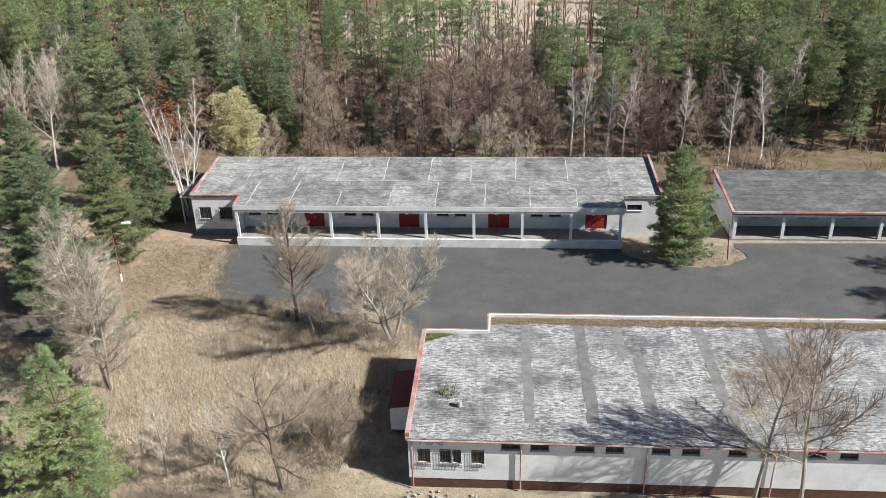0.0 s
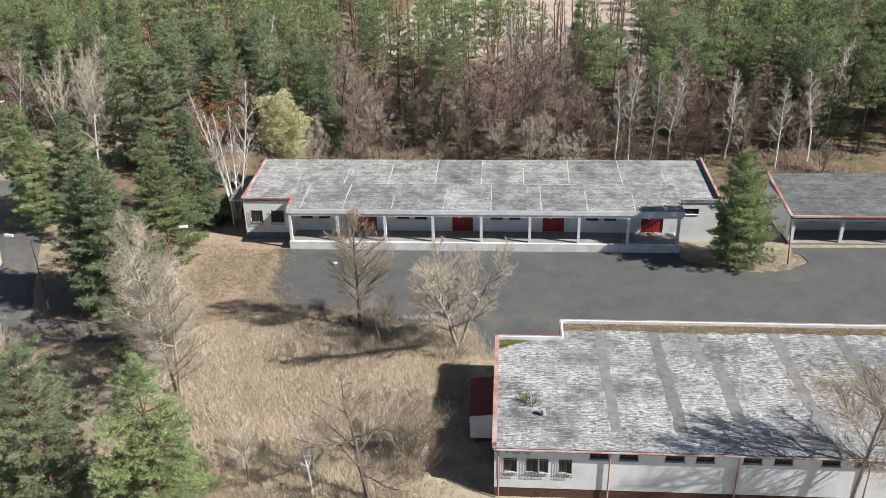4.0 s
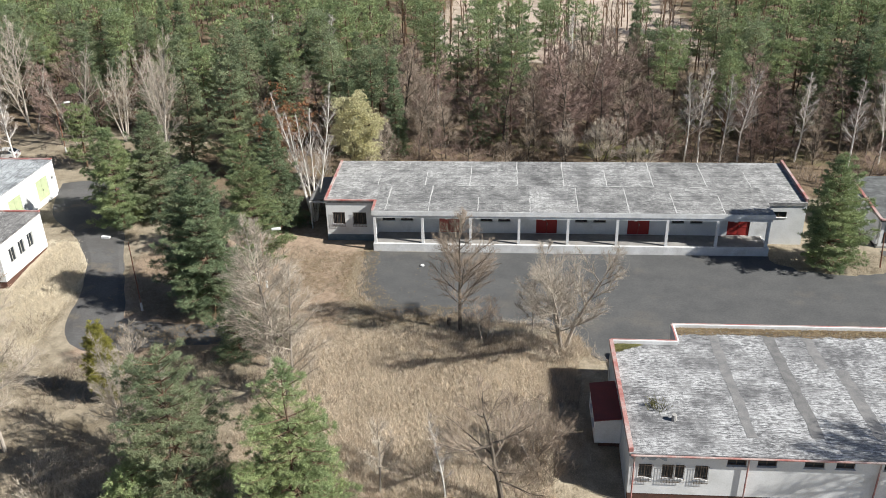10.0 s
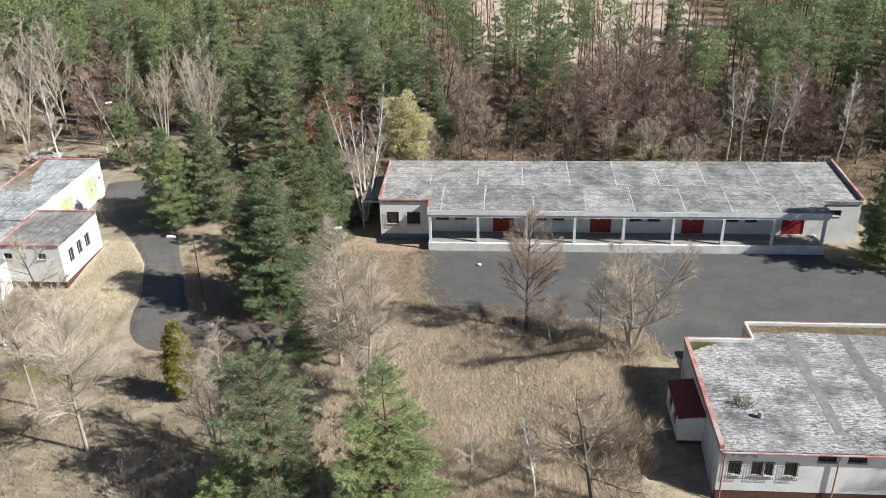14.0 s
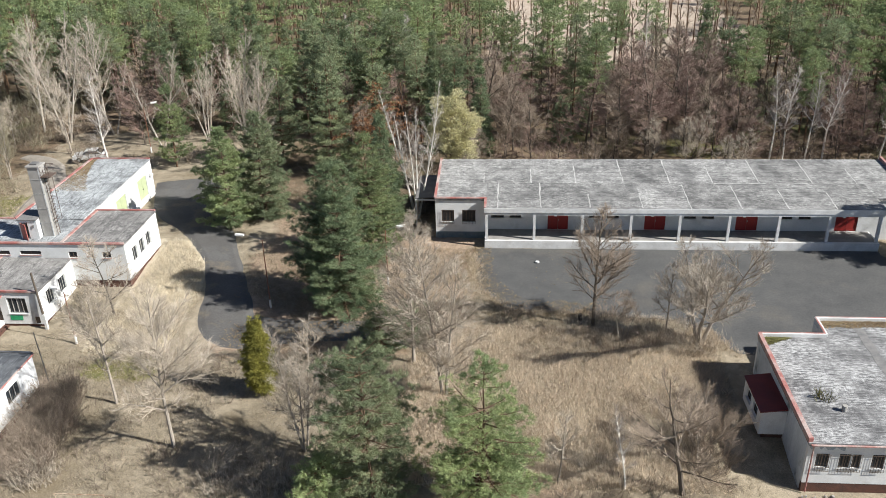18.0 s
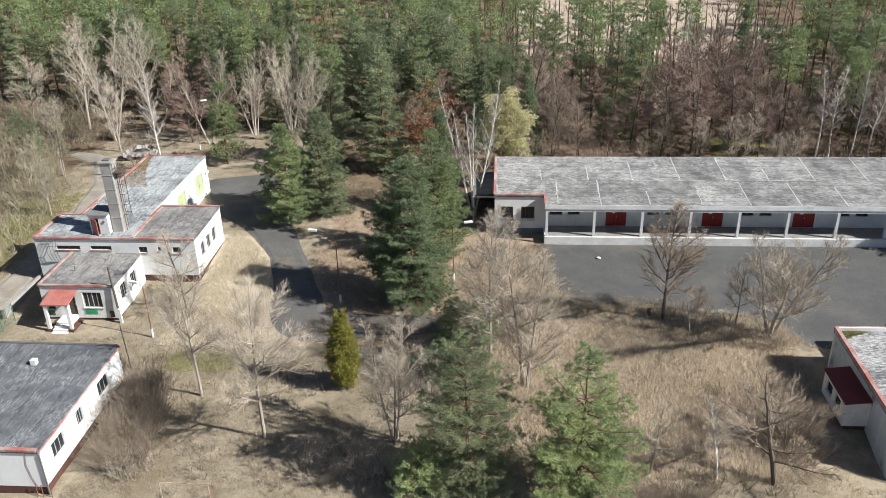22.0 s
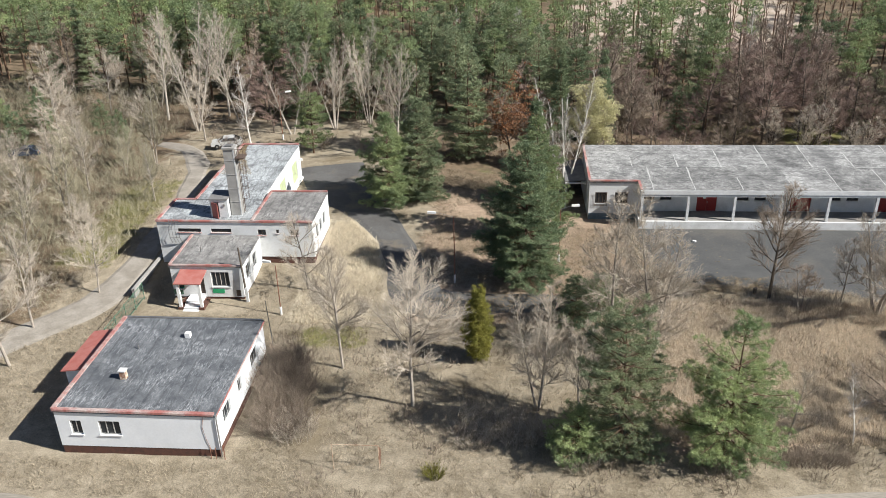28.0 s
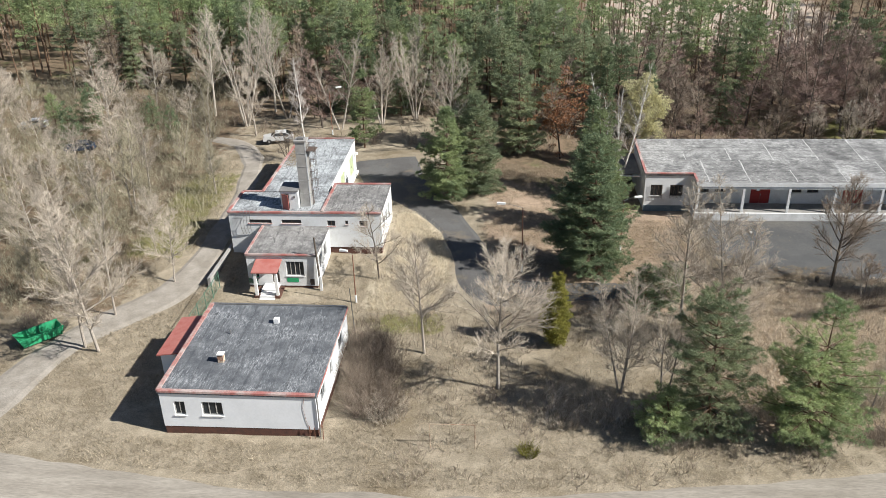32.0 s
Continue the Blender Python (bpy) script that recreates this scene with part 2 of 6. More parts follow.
    l.new(bump.outputs[0], bsdf.inputs["Normal"])
    return m


M_ROOF_A = felt("bleached_roof_felt", (0.11, 0.11, 0.11), (0.215, 0.215, 0.21), (0.50, 0.50, 0.485), "x", (0.34, 0.58), (0.42, 0.62), 0.95, 0.16)
M_ROOF_R = felt("dark_mossy_roof_felt", (0.075, 0.078, 0.078), (0.13, 0.135, 0.132), (0.30, 0.31, 0.305), "x", (0.40, 0.64), (0.46, 0.66), 0.95, 0.12)
M_ROOF_B = felt("flaking_roof_felt", (0.10, 0.10, 0.103), (0.20, 0.20, 0.20), (0.50, 0.505, 0.505), "x", (0.34, 0.56), (0.44, 0.55), 0.6, 0.0)
M_ROOF_D = felt("patchy_bluish_roof_felt", (0.11, 0.115, 0.12), (0.23, 0.24, 0.245), (0.50, 0.53, 0.54), "y", (0.32, 0.52), (0.40, 0.56), 1.0, 0.08)
M_ROOF_W = felt("dull_roof_felt", (0.115, 0.112, 0.11), (0.22, 0.215, 0.205), (0.42, 0.41, 0.395), "y", (0.36, 0.58), (0.43, 0.60), 1.0, 0.08)
M_ROOF_C = felt("dark_roof_felt", (0.085, 0.092, 0.102), (0.15, 0.158, 0.168), (0.42, 0.435, 0.45), "y", (0.42, 0.64), (0.47, 0.63), 1.0, 0.0)


def ground_material():
    """Dry grass, leaf litter under the wood and a pale far clearing, mixed by how much of each lies at a spot."""
    m = bpy.data.materials.new("rough_ground")
    m.use_nodes = True
    n, l = m.node_tree.nodes, m.node_tree.links
    bsdf = n["Principled BSDF"]
    bsdf.inputs["Roughness"].default_value = 0.95
    bsdf.inputs["Specular IOR Level"].default_value = 0.15
    tc = n.new("ShaderNodeTexCoord")

    def tex(scale, detail=6.0, rough=0.65):
        t = n.new("ShaderNodeTexNoise")
        l.new(tc.outputs["Object"], t.inputs["Vector"])
        t.inputs["Scale"].default_value, t.inputs["Detail"].default_value, t.inputs["Roughness"].default_value = scale, detail, rough
        return t.outputs["Fac"]

    def span(v, lo, hi, a=0.0, c=1.0):
        r = n.new("ShaderNodeMapRange")
        for k, w in zip((1, 2, 3, 4), (lo, hi, a, c)):
            r.inputs[k].default_value = w
        l.new(v, r.inputs[0])
        return r.outputs[0]

    def mix(f, a, c, kind="MIX"):
        x = n.new("ShaderNodeMix")
        x.data_type, x.blend_type = "RGBA", kind
        if isinstance(f, float):
            x.inputs[0].default_value = f
        else:
            l.new(f, x.inputs[0])
        for slot, w in ((6, a), (7, c)):
            if isinstance(w, tuple):
                x.inputs[slot].default_value = rgb(w)
            else:
                l.new(w, x.inputs[slot])
        return x.outputs[2]

    def share(name):
        a = n.new("ShaderNodeAttribute")
        a.attribute_name = name
        s = n.new("ShaderNodeMath")
        s.operation = "ADD"
        l.new(a.outputs["Fac"], s.inputs[0])
        l.new(span(tex(0.9, 8.0, 0.7), 0.2, 0.8, -0.45, 0.45), s.inputs[1])
        return span(s.outputs[0], 0.38, 0.62)

    grass = mix(span(tex(0.8), 0.36, 0.64), (0.36, 0.308, 0.23), (0.235, 0.20, 0.145))
    grass = mix(span(tex(0.16, 5.0), 0.50, 0.70), grass, (0.185, 0.15, 0.10))
    litter_col = mix(span(tex(0.7), 0.38, 0.62), (0.205, 0.15, 0.102), (0.125, 0.097, 0.064))
    litter_col = mix(span(tex(0.13, 5.0), 0.56, 0.68), litter_col, (0.115, 0.12, 0.05))
    bare = mix(span(tex(0.3), 0.4, 0.6), (0.46, 0.385, 0.315), (0.35, 0.285, 0.225))
    moss = mix(span(tex(1.2), 0.4, 0.6), (0.20, 0.185, 0.075), (0.14, 0.14, 0.055))
    leaves = mix(span(tex(1.6), 0.36, 0.64), (0.38, 0.29, 0.215), (0.255, 0.19, 0.135))
    straw = mix(span(tex(1.1), 0.36, 0.64), (0.55, 0.485, 0.37), (0.42, 0.365, 0.27))
    col = mix(share("wood"), grass, litter_col)
    col = mix(share("leaves"), col, leaves)
    col = mix(share("straw"), col, straw)
    col = mix(share("clearing"), col, bare)
    col = mix(share("moss"), col, moss)
    col = mix(1.0, col, span(tex(9.0, 5.0, 0.75), 0.25, 0.75, 0.55, 1.45), "MULTIPLY")
    l.new(col, bsdf.inputs["Base Color"])
    bump = n.new("ShaderNodeBump")
    bump.inputs["Strength"].default_value, bump.inputs["Distance"].default_value = 0.8, 0.06
    l.new(tex(11.0), bump.inputs["Height"])
    l.new(bump.outputs[0], bsdf.inputs["Normal"])
    return m


M_GROUND = ground_material()


# ---- mesh helpers ----
class Mesh:
    """Gathers vertices and faces for one mesh."""

    def __init__(self):
        self.v, self.f, self.mats = [], [], []

    def add(self, verts, faces):
        k = len(self.v)
        self.v.extend(verts)
        self.f.extend([tuple(i + k for i in f) for f in faces])
        return self

    def box(self, x0, y0, z0, x1, y1, z1):
        return self.add([(x0, y0, z0), (x1, y0, z0), (x1, y1, z0), (x0, y1, z0), (x0, y0, z1), (x1, y0, z1), (x1, y1, z1), (x0, y1, z1)],
                        [(0, 3, 2, 1), (4, 5, 6, 7), (0, 1, 5, 4), (1, 2, 6, 5), (2, 3, 7, 6), (3, 0, 4, 7)])

    def slab(self, pts, thick):
        """A plate on a ring of (x, y, z) points, thick downwards."""
        n = len(pts)
        low = [(x, y, z - thick) for x, y, z in pts]
        sides = [(i, (i + n), (i + 1) % n + n, (i + 1) % n) for i in range(n)]
        return self.add(list(pts) + low, [tuple(range(n)), tuple(range(2 * n - 1, n - 1, -1))] + sides)

    def tube(self, a, b, ra, rb, n=6, caps=True):
        a, b = Vector(a), Vector(b)
        d = (b - a).normalized() if (b - a).length > 1e-6 else Vector((0, 0, 1))
        s = d.orthogonal().normalized()
        t = d.cross(s)
        k = len(self.v)
        for p, r in ((a, ra), (b, rb)):
            for i in range(n):
                w = 2 * math.pi * i / n
                q = p + r * (math.cos(w) * s + math.sin(w) * t)
                self.v.append((q.x, q.y, q.z))
        self.f.extend([(k + i, k + (i + 1) % n, k + n + (i + 1) % n, k + n + i) for i in range(n)])
        if caps:
            self.f.append(tuple(range(k + n - 1, k - 1, -1)))
            self.f.append(tuple(range(k + n, k + 2 * n)))
        return self

    def data(self, name, mat):
        me = bpy.data.meshes.new(name)
        me.from_pydata(self.v, [], self.f)
        for m in (mat if isinstance(mat, (list, tuple)) else [mat]):
            me.materials.append(m)
        me.update()
        return me


def part(name, mesh, mat, parent=None, label=""):
    """One mesh object, under a thing or a part."""
    ob = new(name, mesh if isinstance(mesh, bpy.types.Mesh) else mesh.data(name, mat))
    if parent:
        ob.parent = parent
    if label:
        ob["label"] = label
    return ob


def thing(name, label, category, group="", kind="", at=None):
    ob = new(name)
    ob.empty_display_size = 0.3
    if at:
        ob.location = at
    return tagged(ob, label, category, group, kind)


def structure(name, mesh, mat, label, category):
    return tagged(part(name, mesh, mat), label, category, "", "structure")


def bar(x0, y0, z0, x1, y1, z1):
    return Mesh().box(x0, y0, z0, x1, y1, z1)


def smooth(v):
    v = min(1.0, max(0.0, v))
    return v * v * (3 - 2 * v)


def gz(x, y):
    """Height of the ground."""
    rise = 1.15 * smooth((y - 52) / 19) * smooth((-32 - x) / 16) * smooth((x + 100) / 22)
    dip = -1.0 * smooth((44 - y) / 6) * smooth((x + 9) / 5) * smooth((y - 10) / 14)
    far = 0.6 * smooth((y - 90) / 60)
    return rise + dip + far


# ---- ground ----
def sheet(xs, ys, lift, edge=None):
    m = Mesh()
    m.v = [(x, y, gz(x, y) + lift + (edge(x, y) if edge else 0.0)) for y in ys for x in xs]
    w = len(xs)
    m.f = [(j * w + i, j * w + i + 1, (j + 1) * w + i + 1, (j + 1) * w + i) for j in range(len(ys) - 1) for i in range(w - 1)]
    return m


def steps(a, b, s):
    n = max(1, round((b - a) / s))
    return [a + (b - a) * i / n for i in range(n + 1)]


def bumps(x, y):
    return 0.10 * noise.noise(Vector((x * 0.3, y * 0.3, 0))) + 0.06 * noise.noise(Vector((x * 0.9, y * 0.9, 3))) - 0.09


xs = steps(-1500, -160, 150)[:-1] + steps(-160, 90, 1.25) + steps(90, 1500, 150)[1:]
ys = steps(-900, 0, 150)[:-1] + steps(0, 20, 5)[:-1] + steps(20, 130, 1.25) + steps(130, 300, 5)[1:] + steps(300, 2400, 200)[1:]


def ribbon(line, lift=0.05, across=6):
    """A strip along (x, y, half width) points that follows the ground."""
    pts = []
    for (x0, y0, w0), (x1, y1, w1) in zip(line, line[1:]):
        n = max(2, int(math.hypot(x1 - x0, y1 - y0) / 1.0))
        for i in range(n):
            t = i / n
            pts.append((x0 + (x1 - x0) * t, y0 + (y1 - y0) * t, w0 + (w1 - w0) * t))
    pts.append(line[-1])
    for _ in range(6):
        pts = [pts[0]] + [tuple((a[k] + 2 * b[k] + c[k]) / 4 for k in range(3)) for a, b, c in zip(pts, pts[1:], pts[2:])] + [pts[-1]]
    m = Mesh()
    for i, (x, y, w) in enumerate(pts):
        xa, ya, _ = pts[max(0, i - 1)]
        xb, yb, _ = pts[min(len(pts) - 1, i + 1)]
        d = math.hypot(xb - xa, yb - ya) or 1
        nx, ny = -(yb - ya) / d, (xb - xa) / d
        w += 0.35 * noise.noise(Vector((x * 0.35, y * 0.35, 7)))
        for k in range(across + 1):
            s = (k / across * 2 - 1) * w
            px, py = x + nx * s, y + ny * s
            m.v.append((px, py, gz(px, py) + lift - (0.12 if k in (0, across) else 0.0)))
    for i in range(len(pts) - 1):
        for k in range(across):
            a = i * (across + 1) + k
            m.f.append((a, a + across + 1, a + across + 2, a + 1))
    return m


DRIVE = [(-31.0, 55.6, 1.6), (-40.0, 54.9, 1.9), (-46.4, 54.3, 3.2), (-47.6, 60.0, 2.2), (-50.0, 66.5, 1.8), (-53.5, 73.0, 2.5), (-58.0, 79.0, 4.2), (-60.3, 87.0, 4.3)]
WESTPATH = [(-86.0, 29.0, 2.6), (-83.6, 37.0, 2.3), (-83.0, 42.2, 1.8), (-81.3, 46.5, 1.9), (-78.8, 49.9, 2.2), (-75.8, 53.4, 2.1), (-74.8, 61.0, 1.5), (-75.0, 73.0, 1.2), (-77.0, 86.0, 1.4), (-80.5, 93.0, 1.4), (-86.0, 96.0, 0.9)]
SOUTHROAD = [(-150.0, 34.0, 4.0), (-100.0, 31.0, 4.0), (-80.0, 27.6, 3.4), (-62.0, 24.6, 3.6), (-45.0, 24.6, 3.6), (-33.0, 25.8, 3.8), (-18.0, 28.0, 4.0), (0.0, 29.8, 4.0), (40.0, 31.0, 4.0)]


def near_line(line, x, y):
    best = 1e9
    for (x0, y0, w0), (x1, y1, w1) in zip(line, line[1:]):
        dx, dy = x1 - x0, y1 - y0
        t = min(1.0, max(0.0, ((x - x0) * dx + (y - y0) * dy) / (dx * dx + dy * dy)))
        best = min(best, math.hypot(x - x0 - dx * t, y - y0 - dy * t) - (w0 + (w1 - w0) * t))
    return best


def inside(ring, x, y):
    hit = False
    for (x0, y0), (x1, y1) in zip(ring, ring[1:] + ring[:1]):
        if (y0 > y) != (y1 > y) and x < (x1 - x0) * (y - y0) / (y1 - y0) + x0:
            hit = not hit
    return hit


YARD = [(-25.5, 71.1), (-25.0, 62.5), (-22.0, 58.6), (-15.0, 58.4), (-9.0, 57.6), (-5.5, 56.0), (-3.8, 52.5), (1.0, 52.3), (43.5, 52.3), (43.5, 73.0), (25.0, 72.6),
        (25.6, 69.5), (23.5, 67.8), (20.0, 67.4), (16.5, 68.0), (14.2, 69.6), (14.0, 71.1)]


def worn_edge(ring):
    """The ring with its long grassy sides broken up."""
    out = []
    for (x0, y0), (x1, y1) in zip(ring, ring[1:] + ring[:1]):
        n = max(1, int(math.hypot(x1 - x0, y1 - y0) / 0.7)) if x0 < 27 and not (x0 > -4 and y0 < 53) and not y0 == y1 == 71.1 else 1
        for i in range(n):
            x, y = x0 + (x1 - x0) * i / n, y0 + (y1 - y0) * i / n
            k = 0.45 if 0 < i else 0.0
            out.append((x + k * noise.noise(Vector((x * 0.8, y * 0.8, 4))), y + k * 1.6 * noise.noise(Vector((x * 0.8, y * 0.8, 8)))))
    return out


YARD = worn_edge(YARD)


def ground_edge(x, y):
    """Unevenness, held flat and a hand below where something is laid on it."""
    if near_line(DRIVE, x, y) < 0.8 or near_line(WESTPATH, x, y) < 0.8 or near_line(SOUTHROAD, x, y) < 0.8:
        return -0.14
    if inside(YARD, x, y):
        return -0.075
    return (bumps(x, y) if -27 > x or x > 0 or y < 50 or y > 66 else bumps(x, y) * 0.6) if -160 < x < 90 and y < 130 else 0.0


structure("ground", sheet(xs, ys, 0.0, ground_edge), M_GROUND, "rough ground of dry tan grass and leaf litter", "ground")
ground = bpy.data.objects["ground"]
ground.data.polygons.foreach_set("use_smooth", [True] * len(ground.data.polygons))


def soft_box(x, y, x0, y0, x1, y1, rim):
    return smooth(min(x - x0, x1 - x, y - y0, y1 - y) / rim + 0.5)


shares = {"wood": [], "clearing": [], "moss": [], "leaves": [], "straw": []}
for v in ground.data.vertices:
    x, y, _ = v.co
    w = max(smooth((y - 86) / 5 + 0.5), soft_box(x, y, -300, 49, -80, 400, 6) * 0.8, soft_box(x, y, -54, 78, -28, 120, 6))
    shares["wood"].append(w * (1 - max(soft_box(x, y, -70, 50, -52, 92, 4), 0.65 * soft_box(x, y, -84, 84, -50, 106, 5))))
    shares["leaves"].append(0.85 * max(soft_box(x, y, -47, 51, -25, 80, 6), soft_box(x, y, -28, 34, -17, 44, 5) * 0.8))
    shares["straw"].append(max(soft_box(x, y, -57.5, 51, -50.5, 70, 4) * (1 - soft_box(x, y, -50, 40, -40, 60, 2)), 0.3 * soft_box(x, y, -70, 95, -56, 106, 5)))
    shares["clearing"].append(soft_box(x, y, -26, 146, 26, 700, 12))
    shares["moss"].append(0.75 * max(soft_box(x, y, -56.5, 47, -50, 50.5, 2.5), soft_box(x, y, -84, 60, -77, 82, 4), soft_box(x, y, -2, 98, 8, 106, 4)))
for name, values in shares.items():
    ground.data.attributes.new(name, "FLOAT", "POINT").data.foreach_set("value", values)
yard = Mesh().slab([(x, y, -0.035) for x, y in YARD], 0.2)
structure("road_1", yard, M_ASPHALT, "wide worn grey asphalt yard before the sheds", "road")
structure("road_2", ribbon(DRIVE, -0.05), M_DRIVE, "narrow worn asphalt drive curving between the buildings", "road")
structure("path", ribbon(WESTPATH, -0.045), M_GRAVEL, "pale gravel path along the wood", "path")
structure("road_3", ribbon(SOUTHROAD, -0.045), M_SAND, "pale sandy track with wheel ruts", "road")


# ---- buildings ----
def wall_run(axis, a0, a1, b0, b1, z0, z1, holes=()):
    """A wall along x or y from a0 to a1, b0 to b1 thick, with openings (a, a, z, z) through it."""
    ca = sorted({a0, a1, *[v for h in holes for v in h[:2] if a0 < v < a1]})
    cz = sorted({z0, z1, *[v for h in holes for v in h[2:] if z0 < v < z1]})
    na, nz = len(ca) - 1, len(cz) - 1

    def solid(i, k):
        if not (0 <= i < na and 0 <= k < nz):
            return False
        a, z = (ca[i] + ca[i + 1]) / 2, (cz[k] + cz[k + 1]) / 2
        return not any(h[0] < a < h[1] and h[2] < z < h[3] for h in holes)

    m, index = Mesh(), {}

    def vert(i, s, k):
        if (i, s, k) not in index:
            index[i, s, k] = len(m.v)
            b = (b0, b1)[s]
            m.v.append((ca[i], b, cz[k]) if axis == "x" else (b, ca[i], cz[k]))
        return index[i, s, k]

    for i in range(na):
        for k in range(nz):
            if not solid(i, k):
                continue
            quads = [((i, 0, k), (i + 1, 0, k), (i + 1, 0, k + 1), (i, 0, k + 1)), ((i + 1, 1, k), (i, 1, k), (i, 1, k + 1), (i + 1, 1, k + 1))]
            if not solid(i - 1, k):
                quads.append(((i, 1, k), (i, 0, k), (i, 0, k + 1), (i, 1, k + 1)))
            if not solid(i + 1, k):
                quads.append(((i + 1, 0, k), (i + 1, 1, k), (i + 1, 1, k + 1), (i + 1, 0, k + 1)))
            if not solid(i, k - 1):
                quads.append(((i, 1, k), (i + 1, 1, k), (i + 1, 0, k), (i, 0, k)))
            if not solid(i, k + 1):
                quads.append(((i, 0, k + 1), (i + 1, 0, k + 1), (i + 1, 1, k + 1), (i, 1, k + 1)))
            for q in quads:
                f = tuple(vert(*p) for p in q)
                m.f.append(f if axis == "x" else f[::-1])
    return m


def boxed(axis, a0, b0, z0, a1, b1, z1):
    return bar(a0, b0, z0, a1, b1, z1) if axis == "x" else bar(b0, a0, z0, b1, a1, z1)


def window(house, axis, face, sign, a0, a1, z0, z1, panes=2, frame_mat=None, bars=False, label="", sill=None):
    """A window in a wall; face is the outer side, sign the way into the wall."""
    frame_mat = frame_mat or M_FRAME
    d = [face + sign * 0.10, face + sign * 0.16]
    b0, b1 = min(d), max(d)
    w = part("window", boxed(axis, a0, (b0 + b1) / 2 + 0.004, z0, a1, (b0 + b1) / 2 + 0.012, z1), M_GLASS, house, label)
    m = Mesh()
    t = 0.07
    for (p, q, r, s) in ((a0, a1, z0, z0 + t), (a0, a1, z1 - t, z1), (a0, a0 + t, z0 + t, z1 - t), (a1 - t, a1, z0 + t, z1 - t)):
        e = boxed(axis, p, b0, r, q, b1, s)
        m.add(e.v, e.f)
    for i in range(1, panes):
        c = a0 + (a1 - a0) * i / panes
        e = boxed(axis, c - 0.03, b0, z0 + t, c + 0.03, b1, z1 - t)
        m.add(e.v, e.f)
    part("window_frame", m, frame_mat, w)
    s0, s1 = sorted((face - sign * 0.08, face + sign * 0.08))
    part("sill", boxed(axis, a0 - 0.06, s0, z0 - 0.06, a1 + 0.06, s1, z0 - 0.004), sill or M_CONCRETE, w)
    if bars:
        n = int((a1 - a0) / 0.14)
        y = face - sign * 0.12
        grille = None
        for z in (z0 - 0.2, z0 + 0.1, z1):
            p, q = ((a0 - 0.05, y, z), (a1 + 0.05, y, z)) if axis == "x" else ((y, a0 - 0.05, z), (y, a1 + 0.05, z))
            rail = part("rail" if grille else "window_bars", Mesh().tube(p, q, 0.015, 0.015, 4), M_BROWNFRAME, w, "" if grille else "rusty window bars")
            grille = grille or rail
        for i in range(n + 1):
            c = a0 + (a1 - a0) * i / n
            p, q = ((c, y, z0 - 0.25), (c, y, z1 + 0.05)) if axis == "x" else ((y, c, z0 - 0.25), (y, c, z1 + 0.05))
            part("rod", Mesh().tube(p, q, 0.012, 0.012, 4), M_BROWNFRAME, w)
    return w


def door(house, axis, face, sign, a0, a1, z0, z1, mat, leaves=2, label="", sign_plate=False):
    b0, b1 = sorted((face + sign * 0.08, face + sign * 0.13))
    d = None
    for i in range(leaves):
        p, q = a0 + (a1 - a0) * i / leaves, a0 + (a1 - a0) * (i + 1) / leaves
        e = boxed(axis, p + 0.015, b0, z0 + 0.02, q - 0.015, b1, z1 - 0.02)
        f0, f1 = sorted((face + sign * 0.06, face + sign * 0.08))
        for r, s in ((z0 + 0.12, z0 + 0.2), ((z0 + z1) / 2 - 0.04, (z0 + z1) / 2 + 0.04), (z1 - 0.2, z1 - 0.12)):
            k = boxed(axis, p + 0.05, f0, r, q - 0.05, f1, s)
            e.add(k.v, k.f)
        if d is None:
            d = part("door", e, mat, house, label)
        else:
            part("door_leaf", e, mat, d)
    h0, h1 = sorted((face + sign * 0.0, face + sign * 0.05))
    c = (a0 + a1) / 2 if leaves > 1 else a1 - 0.12
    part("door_handle", boxed(axis, c + 0.05, h0, z0 + 0.95, c + 0.09, h1, z0 + 1.15), M_STEEL, d)
    if sign_plate:
        c = a0 + (a1 - a0) * 0.3
        part("sign_plate", boxed(axis, c, h0, z1 - 0.5, c + 0.3, h1, z1 - 0.3), M_WHITE, d, "small white plate")
    return d


def downpipe(house, x, y, z0, z1, mat=None):
    m = Mesh().tube((x, y, z0), (x, y, z1 - 0.2), 0.055, 0.055, 8).tube((x, y, z1 - 0.2), (x, y + 0.12, z1), 0.055, 0.055, 8)
    return part("downpipe", m, mat or M_REDTRIM, house, "rusty red downpipe")


# the long shed with a veranda
A = thing("veranda_shed", "long low white shed with columned veranda and red doors", "building")
AX0, AX1, AF, AB, AW = -29.6, 17.85, 73.75, 83.0, 0.3


def roof_a(y):
    return 4.02 + (y - 71.4) * 0.062


doors_a = [(-18.1, -16.0), (-8.3, -6.2), (0.8, 2.95), (10.55, 12.7)]
slots_a = [(-23.9, -22.6), (-22.0, -20.8), (-13.9, -12.7), (-12.1, -10.9), (-4.4, -3.2), (-2.6, -1.4), (5.1, 6.3), (6.9, 8.1)]
holes = [(a, b, 0.78, 2.75) for a, b in doors_a] + [(a, b, 2.08, 2.5) for a, b in slots_a]
wins_a = [(-28.95, -27.7), (-26.85, -25.5)]
part("wall", wall_run("x", -24.4, AX1, AF + 0.2, AF + 0.5, -0.3, 4.2, holes + [(14.6, 16.05, 2.85, 3.45)]), M_WALL, A)
part("wall", wall_run("x", AX0, -24.4, AF - 0.1, AF + 0.2, -0.5, 4.2, [(a, b, 1.75, 3.05) for a, b in wins_a]), M_WALL, A)
part("wall", bar(AX0, AF + 0.2, -0.5, AX0 + AW, AB, 4.4), M_WALL, A)
part("wall", bar(AX1 - AW, AF + 0.5, -0.5, AX1, AB, 4.4), M_WALL, A)
